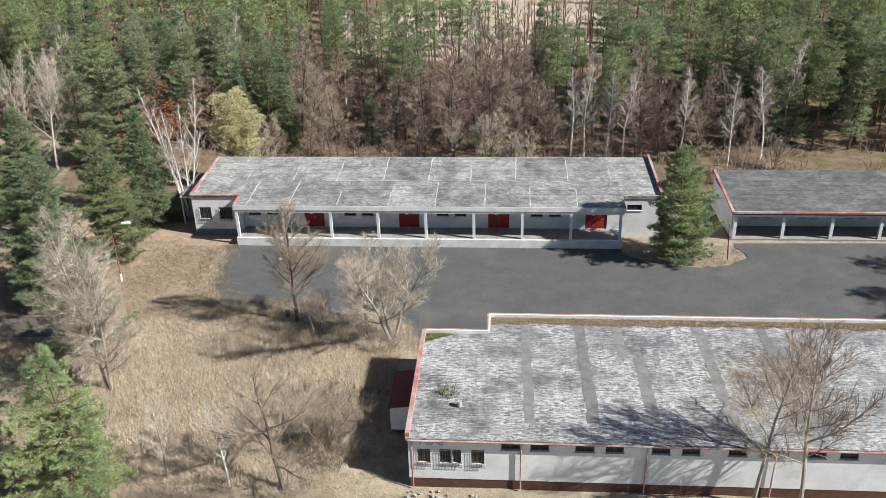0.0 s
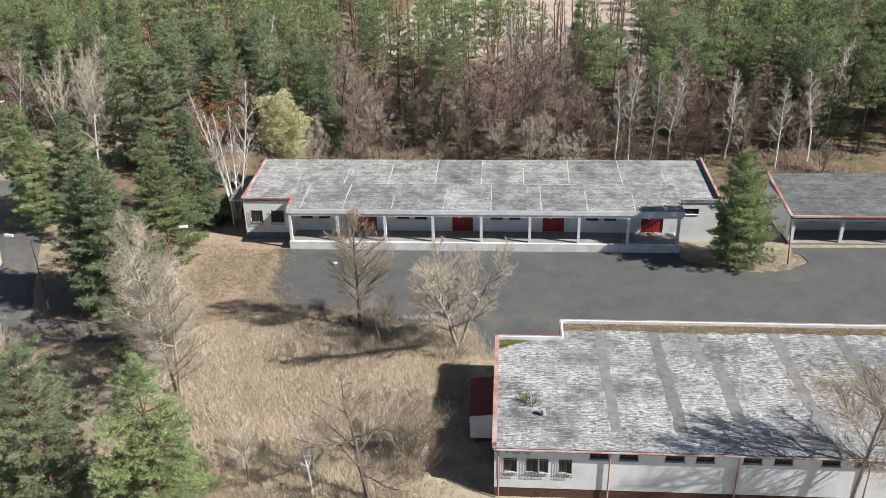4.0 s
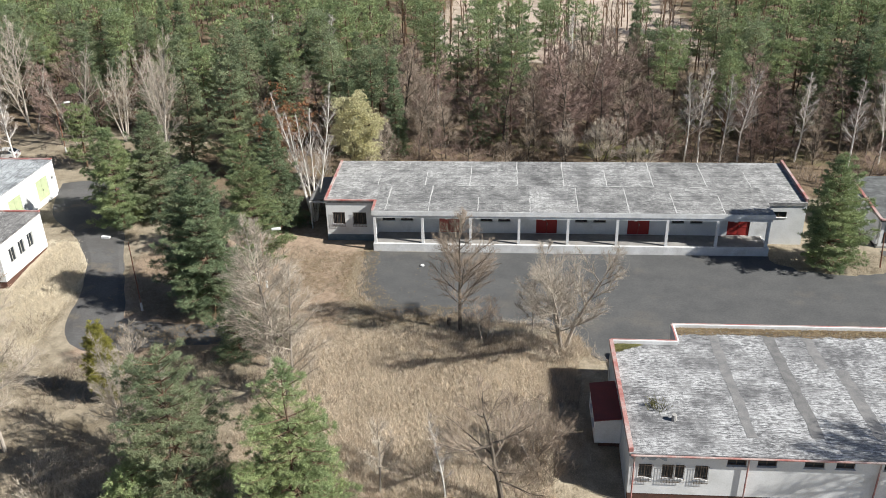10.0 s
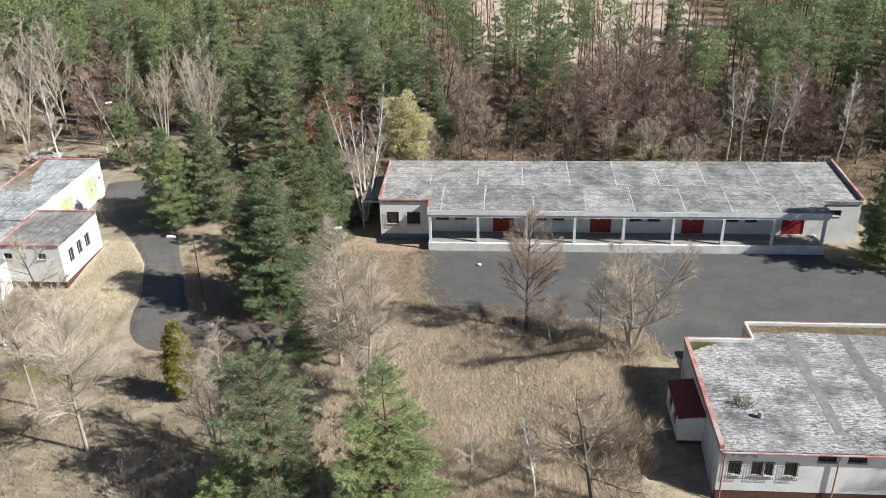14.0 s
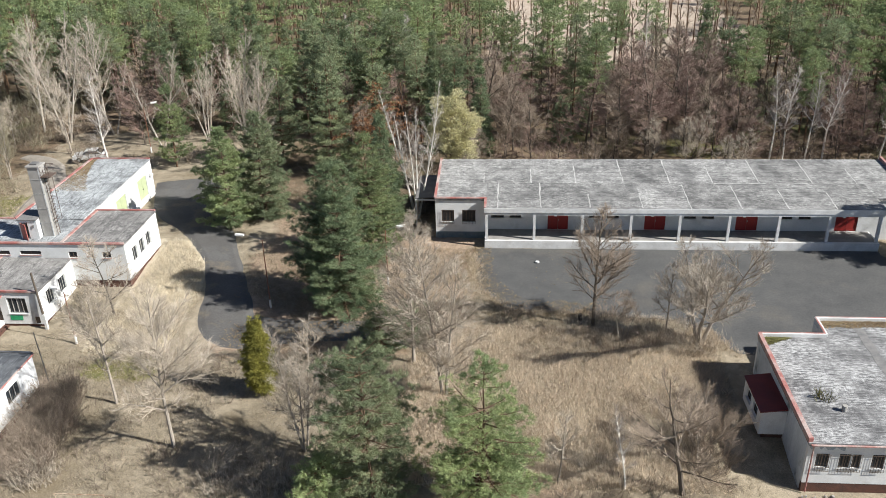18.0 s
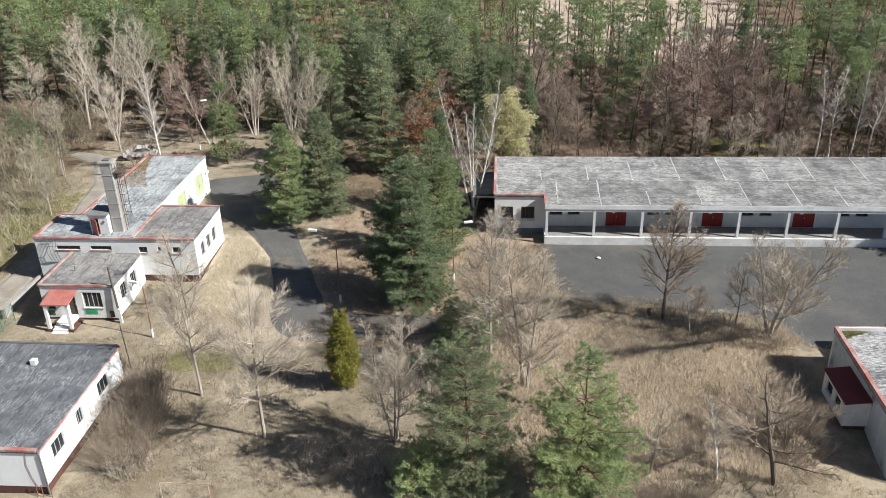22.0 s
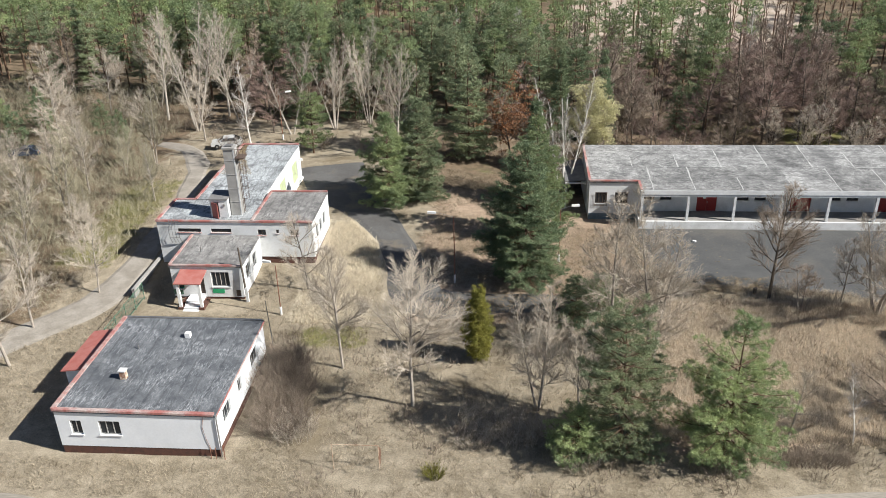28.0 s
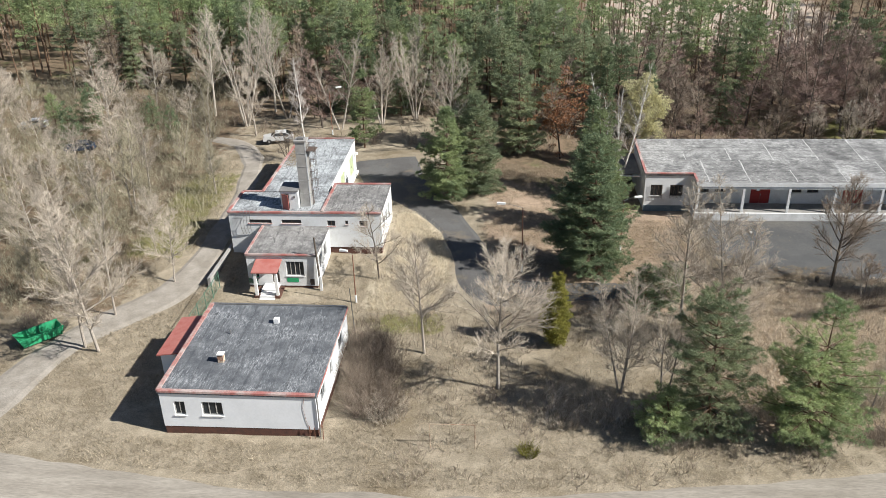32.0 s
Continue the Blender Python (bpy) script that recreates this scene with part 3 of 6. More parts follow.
part("wall", bar(AX0, AB, -0.5, AX1, AB + AW, 4.9), M_WALL, A)
for a, b in wins_a:
    window(A, "x", AF - 0.1, 1, a, b, 1.75, 3.05, 3, M_BROWNFRAME, True, "barred window with dark frame")
for a, b in slots_a:
    window(A, "x", AF + 0.2, 1, a, b, 2.08, 2.5, 2, M_BROWNFRAME)
window(A, "x", AF + 0.2, 1, 14.6, 16.05, 2.85, 3.45, 2, M_BROWNFRAME)
for a, b in doors_a:
    door(A, "x", AF + 0.2, 1, a, b, 0.78, 2.75, M_REDDOOR, 2, "red double door", True)
part("terrace", bar(-24.5, 71.15, -0.3, 13.95, AF + 0.2, 0.78), M_CONCRETE, A, "pale concrete terrace")
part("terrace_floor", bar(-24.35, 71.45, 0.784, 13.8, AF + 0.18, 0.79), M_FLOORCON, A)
post = Mesh().box(-0.13, -0.13, 0.0, 0.13, 0.13, 2.72)
post_data = post.data("veranda_post", M_CONCRETE)
for i in range(9):
    p = part("veranda_post", post_data, None, A)
    p.location = (-24.3 + i * 38.0 / 8, 71.5, 0.79)
ring = [(AX0 - 0.1, AF - 0.2), (-24.5, AF - 0.2), (-24.5, 71.35), (14.1, 71.35), (14.1, AF + 0.1), (AX1, AF + 0.1), (AX1, AB + 0.35), (AX0 - 0.1, AB + 0.35)]
part("roof", Mesh().slab([(x, y, roof_a(y) + 0.25) for x, y in ring], 0.3), M_ROOF_A, A, "flat roof of bleached streaked felt")
part("fascia", Mesh().box(-24.55, 71.3, 3.78, 14.15, 71.35, 4.24), M_CONCRETE, A, "pale concrete edge beam")
part("beam", bar(-24.4, 71.38, 3.5, 14.0, 71.62, 3.8), M_CONCRETE, A)


def edging(house, pts, w, h, lift=0.0, mat=None):
    """Metal flashing along a roof edge."""
    for p, q in zip(pts, pts[1:]):
        d = (Vector(q) - Vector(p))
        s = Vector((-d.y, d.x, 0)).normalized() * (w / 2)
        p, q = Vector(p), Vector(q)
        top = [tuple(p - s), tuple(q - s), tuple(q + s), tuple(p + s)]
        part("roof_edging", Mesh().slab([(x, y, z + h + lift) for x, y, z in top], h + 0.05), mat or M_REDTRIM, house, "faded red metal flashing")


def ra(x, y):
    return (x, y, roof_a(y) + 0.25)


edging(A, [ra(AX0, AB + 0.35), ra(AX0, AF - 0.15), ra(-24.45, AF - 0.15), ra(-24.45, 71.4)], 0.25, 0.08)
edging(A, [ra(AX1, AF + 0.3), ra(AX1, AB + 0.35)], 0.25, 0.35)

part("plinth", bar(AX0 - 0.02, AF - 0.125, -0.5, -24.52, AF - 0.105, 0.62), M_DAMP, A, "dark damp plinth")
part("lean_to_roof", Mesh().slab([(-32.0, 76.6, 3.1), (AX0 - 0.12, 76.6, 3.3), (AX0 - 0.12, 82.6, 3.5), (-32.0, 82.6, 3.3)], 0.1), M_STRIP, A, "dark felt lean-to roof")
part("lean_to_beam", bar(-32.0, 76.5, 2.85, AX0 - 0.12, 76.6, 3.0), M_CONCRETE, A)
for y in (76.55, 79.4, 82.3):
    part("lean_to_post", bar(-31.98, y, -0.2, -31.84, y + 0.14, 3.0), M_CONCRETE, A)
part("lean_to_wall", bar(-31.9, 82.45, -0.2, AX0 - 0.12, 82.6, 3.2), M_DARKBARK, A, "dark boarded back wall")

# the shed at ground level beside it
R = thing("open_shed", "low white shed with an open columned porch", "building")
RX0, RX1 = 24.9, 62.0


def roof_r(y):
    return 2.70 + (y - 72.6) * 0.11


part("wall", bar(RX0, 76.8, -0.2, RX0 + 0.3, 82.0, 3.05), M_WALL, R)
part("wall", bar(RX0, 73.9, -0.2, RX0 + 0.3, 76.5, 2.74), M_WALL, R)
wr = [(27.5 + 4.7 * i + o, 28.25 + 4.7 * i + o) for i in range(7) for o in (0.0, 1.3)]
part("wall", wall_run("x", RX0, RX1, 76.5, 76.8, -0.2, 3.05, [(a, b, 1.0, 2.2) for a, b in wr]), M_WALL, R)
part("wall", bar(RX0, 82.0, -0.2, RX1, 82.3, 3.65), M_WALL, R)
part("wall", bar(RX1 - 0.3, 76.8, -0.2, RX1, 82.0, 3.05), M_WALL, R)
for a, b in wr:
    window(R, "x", 76.5, 1, a, b, 1.0, 2.2, 1, M_BROWNFRAME)
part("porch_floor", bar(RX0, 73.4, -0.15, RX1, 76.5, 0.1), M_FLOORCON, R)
for i in range(8):
    p = part("veranda_post", Mesh().box(-0.15, -0.15, 0, 0.15, 0.15, 2.42).data("veranda_post", M_CONCRETE), None, R)
    p.location = (25.2 + 4.66 * i, 73.65, 0.1)
part("beam", bar(RX0, 73.4, 2.45, RX1, 73.8, 2.72), M_CONCRETE, R)
part("roof", Mesh().slab([(x, y, roof_r(y) + 0.2) for x, y in ((RX0 - 0.15, 73.2), (RX1, 73.2), (RX1, 82.4), (RX0 - 0.15, 82.4))], 0.2), M_ROOF_R, R)
edging(R, [(RX0 - 0.1, 82.4, roof_r(82.4) + 0.2), (RX0 - 0.1, 73.25, roof_r(73.25) + 0.2), (RX0 + 22, 73.25, roof_r(73.25) + 0.2)], 0.25, 0.12)

# the workshop in the foreground
B = thing("flat_roofed_workshop", "white flat-roofed workshop with barred windows and red flashing", "building")
BX0, BX1, BF = -3.45, 42.0, 38.05


def roof_b(y):
    return 2.92 + (y - 37.85) * 0.022


big_b = [(-2.87, -2.05), (-1.45, -0.75), (-0.65, -0.1), (0.55, 1.35)]
slots_b = [(2.42, 3.58), (4.23, 5.37), (7.0, 8.18), (8.86, 9.97), (11.67, 12.79), (13.5, 14.6), (16.3, 17.4), (18.2, 19.3), (21.0, 22.1), (22.9, 24.0), (25.6, 26.7), (27.5, 28.6)]
holes = [(a, b, 0.95, 2.05) for a, b in big_b] + [(a, b, 2.12, 2.75) for a, b in slots_b]
part("wall", wall_run("x", BX0, BX1, BF, BF + 0.3, -0.3, 2.9, holes), M_WALL, B)
part("plinth", bar(BX0 + 0.03, BF + 0.03, -1.6, BX1, BF + 0.3, -0.3), M_PLINTH, B, "dark brick plinth")
part("wall", bar(BX0, BF + 0.3, -1.6, BX0 + 0.3, 49.7, 3.0), M_STAINED, B, "stained blue-grey end wall")
part("wall", bar(BX0, 49.7, -0.6, 1.6, 50.0, 3.1), M_WALL, B)
part("wall", bar(1.3, 50.0, -0.6, 1.6, 52.0, 3.1), M_WALL, B)
part("wall", bar(1.3, 52.0, -0.6, BX1, 52.3, 3.1), M_WALL, B)
part("wall", bar(BX1 - 0.3, BF + 0.3, -1.6, BX1, 52.0, 3.0), M_WALL, B)
for a, b in big_b:
    window(B, "x", BF, 1, a, b, 0.95, 2.05, 2, M_BROWNFRAME, True, "barred window with dark frame")
for a, b in slots_b:
    window(B, "x", BF, 1, a, b, 2.12, 2.75, 2, M_BROWNFRAME)
ring = [(BX0 - 0.1, 37.8), (BX1, 37.8), (BX1, 52.2), (1.4, 52.2), (1.4, 49.9), (BX0 - 0.1, 49.9)]
part("roof", Mesh().slab([(x, y, roof_b(y) + 0.12) for x, y in ring], 0.2), M_ROOF_B, B, "flat roof of flaking pale felt")
for x, y0, y1, w in ((4.2, 39.6, 51.0, 0.75), (8.25, 39.7, 51.5, 0.85), (10.9, 47.1, 51.5, 0.8), (12.1, 39.8, 47.0, 0.85), (17.0, 39.8, 51.4, 0.8), (21.5, 39.8, 51.4, 0.8)):
    ragged, n = random.Random(int(10 * x)), 18
    at = [(i / n, y0 + (y1 - y0) * i / n) for i in range(n + 1)]
    ring = [(x + w / 2 - 0.1 * t + ragged.uniform(-0.11, 0.05), y, roof_b(y) + 0.13) for t, y in at] + [(x - w / 2 - 0.1 * t + ragged.uniform(-0.05, 0.11), y, roof_b(y) + 0.13) for t, y in at[::-1]]
    part("felt_strip", Mesh().slab(ring, 0.008), M_STRIP, B)


def rb(x, y):
    return (x, y, roof_b(y) + 0.12)


edging(B, [rb(BX0, 37.9), rb(BX0, 49.85)], 0.28, 0.3)
for p, q in ((rb(BX0, 49.85), rb(1.35, 49.85)), (rb(1.35, 49.85), rb(1.35, 52.15)), (rb(1.35, 52.15), rb(BX1, 52.15))):
    d = (Vector(q) - Vector(p)).normalized()
    s = Vector((-d.y, d.x, 0)) * 0.13
    p, q = Vector(p), Vector(q)
    part("parapet", Mesh().slab([(v.x, v.y, v.z + 0.27) for v in (p - s, q - s, q + s, p + s)], 0.3), M_CONCRETE, B, "pale concrete parapet")
    s = s * 0.55
    part("roof_edging", Mesh().slab([(v.x, v.y, v.z + 0.285) for v in (p, q, q + s * 1.6, p + s * 1.6)], 0.012), M_REDTRIM, B)
M_BLUEGREY = material("bare_blue_grey_render", (0.27, 0.32, 0.36), (0.36, 0.39, 0.41), 1.2, 0.9, fine=0.25)
rag = random.Random(31)
for x0, x1, z0, z1 in ((-3.4, -1.2, 2.3, 2.86), (-1.3, 0.1, 2.62, 2.86)):
    n = 12
    ring = [(x0 + (x1 - x0) * i / n, BF - 0.004, z1) for i in range(n + 1)] + [(x1 - (x1 - x0) * i / n, BF - 0.004, z0 + (z1 - z0) * 0.75 * rag.random()) for i in range(n + 1)]
    part("bare_patch", Mesh().add(ring, [tuple(range(len(ring)))]), M_BLUEGREY, B, "patch of bare blue-grey render")
part("gutter", Mesh().tube((BX0, 37.72, 2.95), (BX1, 37.72, 2.95), 0.07, 0.07, 8), M_REDTRIM, B, "rusty red gutter")
for x in (-3.2, 3.65, 11.38, 19.1):
    downpipe(B, x, 37.9, -0.9, 2.95)
for (x0, y0, x1, y1) in ((-5.15, 42.2, BX0, 46.3),):
    part("lean_to_wall", wall_run("y", y0, y1, x0, x0 + 0.2, 0.2, 2.0, [(43.0, 44.0, 0.9, 1.7), (44.6, 45.6, 0.9, 1.7)]), M_WALL, B)
    part("lean_to_wall", bar(x0 + 0.2, y0, 0.2, x1, y0 + 0.2, 2.1), M_WALL, B)
    part("lean_to_wall", bar(x0 + 0.2, y1 - 0.2, 0.2, x1, y1, 2.1), M_WALL, B)
    part("lean_to_base", bar(x0 + 0.3, y0 + 0.2, -1.4, x1, y1 - 0.2, 0.2), M_PLINTH, B)
    part("lean_to_roof", Mesh().slab([(x0 - 0.1, y0 - 0.1, 2.1), (x1, y0 - 0.1, 2.35), (x1, y1 + 0.1, 2.35), (x0 - 0.1, y1 + 0.1, 2.1)], 0.08), M_REDROOF, B, "dark red sheet roof")
    for a, b in ((43.0, 44.0), (44.6, 45.6)):
        window(B, "y", x0, 1, a, b, 0.9, 1.7, 1, M_BROWNFRAME)

# the square house by the road
C = thing("square_house", "square white house with dark flat roof and red edging", "building")
CX0, CX1, CY0, CY1, CZ = -68.9, -57.75, 33.4, 45.5, 3.4
win_c = [(-67.95, -67.15), (-65.95, -64.45)]
win_ce = [(34.9, 36.5), (38.3, 39.2), (41.6, 43.3)]
part("wall", wall_run("x", CX0, CX1, CY0, CY0 + 0.3, 0.55, CZ, [(a, b, 1.55, 2.7) for a, b in win_c]), M_CLEANWALL, C)
part("wall", wall_run("y", CY0 + 0.3, CY1, CX1 - 0.3, CX1, 0.55, CZ, [(a, b, 1.5, 2.7) for a, b in win_ce]), M_CLEANWALL, C)
part("wall", bar(CX0, CY0 + 0.3, 0.55, CX0 + 0.3, CY1, CZ), M_CLEANWALL, C)
part("wall", bar(CX0 + 0.3, CY1 - 0.3, 0.55, CX1 - 0.3, CY1, CZ), M_CLEANWALL, C)
part("plinth", bar(CX0 + 0.03, CY0 + 0.03, -0.5, CX1 - 0.03, CY1 - 0.03, 0.55), M_PLINTH, C, "dark brown brick plinth")
for a, b in win_c:
    window(C, "x", CY0, 1, a, b, 1.55, 2.7, 2 if b - a < 1 else 3, M_FRAME)
for a, b in win_ce:
    window(C, "y", CX1, -1, a, b, 1.5, 2.7, 3, M_FRAME)
part("roof", Mesh().slab([(CX0 - 0.1, CY0 - 0.1, CZ + 0.2), (CX1 + 0.12, CY0 - 0.1, CZ + 0.1), (CX1 + 0.12, CY1 + 0.1, CZ + 0.1), (CX0 - 0.1, CY1 + 0.1, CZ + 0.2)], 0.18), M_ROOF_C, C, "dark felt roof with pale streaks")
edging(C, [(CX1, CY0, CZ + 0.1), (CX0, CY0, CZ + 0.2), (CX0, CY1, CZ + 0.2)], 0.3, 0.1)
edging(C, [(CX0, CY1, CZ + 0.2), (CX1, CY1, CZ + 0.1)], 0.2, 0.08, 0.0, M_STEEL)
part("gutter", Mesh().tube((CX1 + 0.16, CY0, CZ), (CX1 + 0.16, CY1, CZ), 0.06, 0.06, 8), M_REDTRIM, C)
downpipe(C, CX1 + 0.12, CY0 - 0.06, 0.0, CZ, M_STEEL)
stack = part("roof_chimney", bar(-65.72, 37.0, CZ, -65.3, 37.4, CZ + 0.82), M_CHIMNEYBRICK, C, "small cream and brick chimney")
part("cap", bar(-65.77, 36.95, CZ + 0.82, -65.25, 37.45, CZ + 0.9), M_CONCRETE, stack)
part("roof_vent", bar(-63.0, 42.6, CZ, -62.6, 43.0, CZ + 0.55), M_CONCRETE, C)
part("roof_pipe", Mesh().tube((-66.0, 41.0, CZ), (-66.0, 41.0, CZ + 0.5), 0.06, 0.06, 8), M_STEEL, C)
part("annex_wall", bar(-71.2, 39.4, -0.3, CX0, 44.6, 2.55), M_CLEANWALL, C)
part("annex_roof", Mesh().slab([(-71.45, 39.2, 2.65), (CX0, 39.2, 2.98), (CX0, 44.8, 2.98), (-71.45, 44.8, 2.65)], 0.1), M_REDFADE, C, "faded red sheet roof")

# the boiler house with its wings
D = thing("boiler_house", "white flat-roofed boiler house with tall square chimney", "building")
DZ = 4.8


def block(house, x0, y0, x1, y1, z0, z1, roof_mat, wall_mat=None, holes_s=(), holes_e=()):
    wall_mat = wall_mat or M_WALL
    part("wall", wall_run("x", x0, x1, y0, y0 + 0.3, z0, z1, holes_s), wall_mat, house)
    part("wall", wall_run("y", y0 + 0.3, y1, x1 - 0.3, x1, z0, z1, holes_e), wall_mat, house)
    part("wall", bar(x0, y0 + 0.3, z0, x0 + 0.3, y1, z1), wall_mat, house)
    part("wall", bar(x0 + 0.3, y1 - 0.3, z0, x1 - 0.3, y1, z1), wall_mat, house)
    part("roof", Mesh().slab([(x0 - 0.05, y0 - 0.05, z1 + 0.12), (x1 + 0.05, y0 - 0.05, z1 + 0.12), (x1 + 0.05, y1 + 0.05, z1 + 0.12), (x0 - 0.05, y1 + 0.05, z1 + 0.12)], 0.12), roof_mat, house)


hs = [(-70.3, -68.0, 3.75, 4.15), (-67.0, -65.0, 3.75, 4.15)]
block(D, -72.3, 61.2, -62.9, 66.6, 0.2, DZ, M_ROOF_D, None, hs)
block(D, -70.2, 66.6, -63.4, 83.6, 0.2, DZ, M_ROOF_D, None, (), [(73.8, 76.2, 1.3, 3.7), (79.4, 81.8, 1.3, 3.7)])
hw = [(-62.4, -61.6, 3.5, 4.1), (-60.6, -60.3, 3.7, 4.1), (-59.2, -58.4, 3.5, 4.1)]
he = [(62.6, 63.6, 2.4, 3.8), (64.2, 65.2, 2.4, 3.8), (65.8, 66.8, 2.4, 3.8)]
block(D, -62.9, 61.2, -57.0, 68.8, 1.2, DZ, M_ROOF_W, None, hw, he)
part("plinth", bar(-62.8, 61.3, -0.2, -57.1, 68.7, 1.2), M_PLINTH, D)
for a, b, z0, z1 in hs + hw:
    window(D, "x", 61.2, 1, a, b, z0, z1, 2, M_BROWNFRAME, sill=M_REDTRIM)
for a, b, z0, z1 in he:
    window(D, "y", -57.0, -1, a, b, z0, z1, 2, M_FRAME)
zr = DZ + 0.12
edging(D, [(-57.0, 68.8, zr), (-62.9, 68.8, zr), (-62.9, 61.2, zr)], 0.25, 0.12)
edging(D, [(-57.0, 61.2, zr), (-72.3, 61.2, zr), (-72.3, 66.6, zr), (-70.2, 66.6, zr), (-70.2, 83.6, zr), (-63.4, 83.6, zr)], 0.25, 0.12)
ch = part("chimney", bar(-65.25, 62.75, zr, -64.2, 63.75, 11.7), M_CHIMNEY, D, "tall square grey chimney")
part("cap", bar(-65.35, 62.65, 11.7, -64.1, 63.85, 11.85), M_CHIMNEY, ch)
for z in (6.3, 7.7, 9.1, 10.5):
    part("chimney_band", bar(-65.275, 62.725, z, -64.175, 63.775, z + 0.07), M_FRAME, ch)
part("corner_strip", bar(-64.3, 62.735, zr, -64.185, 62.748, 11.7), M_CONCRETE, ch)
part("flue", bar(-65.05, 62.95, 11.85, -64.4, 63.55, 12.0), M_STRIP, ch)
part("platform", bar(-64.19, 62.7, 10.75, -63.3, 63.9, 10.82), M_LADDER, ch, "small steel platform")
m = Mesh()
for p, q in (((-63.33, 62.72), (-63.33, 63.88)), ((-64.1, 62.72), (-63.33, 62.72)), ((-64.1, 63.88), (-63.33, 63.88))):
    m.tube((*p, 11.7), (*q, 11.7), 0.02, 0.02, 4).tube((*p, 11.25), (*q, 11.25), 0.015, 0.015, 4)
    m.tube((*p, 10.8), (*p, 11.7), 0.02, 0.02, 4)
part("platform_rail", m, M_LADDER, ch)
m = Mesh()
for y in (63.1, 63.5):
    m.tube((-64.05, y, zr), (-64.05, y, 11.4), 0.03, 0.03, 4)
for i in range(22):
    m.tube((-64.05, 63.1, zr + 0.2 + 0.28 * i), (-64.05, 63.5, zr + 0.2 + 0.28 * i), 0.018, 0.018, 4)
part("ladder", m, M_LADDER, ch, "rusty caged ladder")
m = Mesh()
for i in range(5):
    z = 6.6 + 1.0 * i
    ring = [(-64.05, 63.0, z), (-63.6, 62.95, z), (-63.4, 63.3, z), (-63.6, 63.65, z), (-64.05, 63.6, z)]
    for p, q in zip(ring, ring[1:]):
        m.tube(p, q, 0.02, 0.02, 4)
for p in ((-63.6, 62.95), (-63.4, 63.3), (-63.6, 63.65)):
    m.tube((*p, 6.6), (*p, 10.6), 0.018, 0.018, 4)
part("ladder_cage", m, M_LADDER, ch)
hut = part("stair_hut", wall_run("x", -67.1, -65.35, 62.2, 62.4, zr, 6.75, [(-66.95, -66.25, zr, 6.5)]), M_WALL, D, "white stair head on the roof")
part("hut_wall", bar(-67.1, 62.4, zr, -66.9, 64.2, 6.75), M_WALL, hut)
part("hut_wall", bar(-65.5, 62.4, zr, -65.35, 64.2, 6.75), M_WALL, hut)
part("hut_wall", bar(-66.9, 64.0, zr, -65.5, 64.2, 6.75), M_WALL, hut)
part("hut_roof", Mesh().slab([(-67.2, 62.1, 6.85), (-65.3, 62.1, 6.85), (-65.3, 64.3, 6.95), (-67.2, 64.3, 6.95)], 0.1), M_STRIP, hut)
part("hut_door", Mesh().slab([(-66.95, 62.15, 6.5), (-66.25, 61.75, 6.5), (-66.22, 61.8, 6.5), (-66.92, 62.2, 6.5)], 6.5 - zr - 0.02), M_REDFADE, hut, "open red door")
part("hut_lamp", bar(-65.75, 62.1, 6.1, -65.62, 62.2, 6.3), M_STEEL, hut)
m = Mesh()
for i in range(4):
    x = -71.0 + 0.32 * i
    arc = [(x, 61.15, 2.6), (x, 60.75, 3.4), (x, 60.7, 4.3), (x, 60.95, 5.0), (x, 61.3, 5.15)]
    for p, q in zip(arc, arc[1:]):
        m.tube(p, q, 0.025, 0.025, 4)
for z, y in ((3.4, 60.75), (4.3, 60.7), (5.0, 60.95)):
    m.tube((-71.0, y, z), (-70.04, y, z), 0.02, 0.02, 4)
part("roof_ladder", m, M_STEEL, D, "steel hoop ladder to the roof")
for a, b in ((73.8, 76.2), (79.4, 81.8)):
    door(D, "y", -63.4, -1, a, b, 1.3, 3.7, M_PALEGREEN, 2, "pale green double door")
part("ramp", bar(-63.39, 69.5, 0.6, -62.95, 82.5, 1.28), M_CONCRETE, D, "narrow concrete ledge")
part("wall_lamp", bar(-63.39, 82.6, 3.2, -62.95, 82.85, 3.45), M_WHITE, D)

# low entrance wing with its porch
EX0, EX1, EY0, EY1, EZ = -68.9, -62.3, 54.9, 61.2, 3.3
win_e = [(-65.2, -63.5, 1.25, 2.75), (-63.05, -62.6, 0.25, 0.95), (-68.55, -67.85, 1.0, 1.8), (-66.6, -65.9, 0.5, 2.5)]
part("wing_wall", wall_run("x", EX0, EX1, EY0, EY0 + 0.3, 0.2, EZ, win_e), M_WALL, D)
part("wing_wall", wall_run("y", EY0 + 0.3, EY1, EX1 - 0.3, EX1, 0.2, EZ, [(56.2, 57.4, 1.3, 2.7), (58.4, 59.6, 1.3, 2.7)]), M_WALL, D)
part("wing_wall", bar(EX0, EY0 + 0.3, 0.2, EX0 + 0.3, EY1, EZ), M_WALL, D)
part("wing_plinth", bar(EX0 + 0.04, EY0 + 0.04, -0.6, EX1 - 0.04, EY1, 0.2), M_PLINTH, D)
part("wing_roof", Mesh().slab([(EX0 - 0.1, EY0 - 0.1, EZ + 0.12), (EX1 + 0.1, EY0 - 0.1, EZ + 0.12), (EX1 + 0.1, EY1, EZ + 0.18), (EX0 - 0.1, EY1, EZ + 0.18)], 0.14), M_ROOF_W, D)
edging(D, [(EX1, EY0, EZ + 0.12), (EX0, EY0, EZ + 0.12), (EX0, EY1, EZ + 0.18)], 0.22, 0.1)
for a, b, z0, z1 in win_e[:1]:
    window(D, "x", EY0, 1, a, b, z0, z1, 4, M_FRAME)
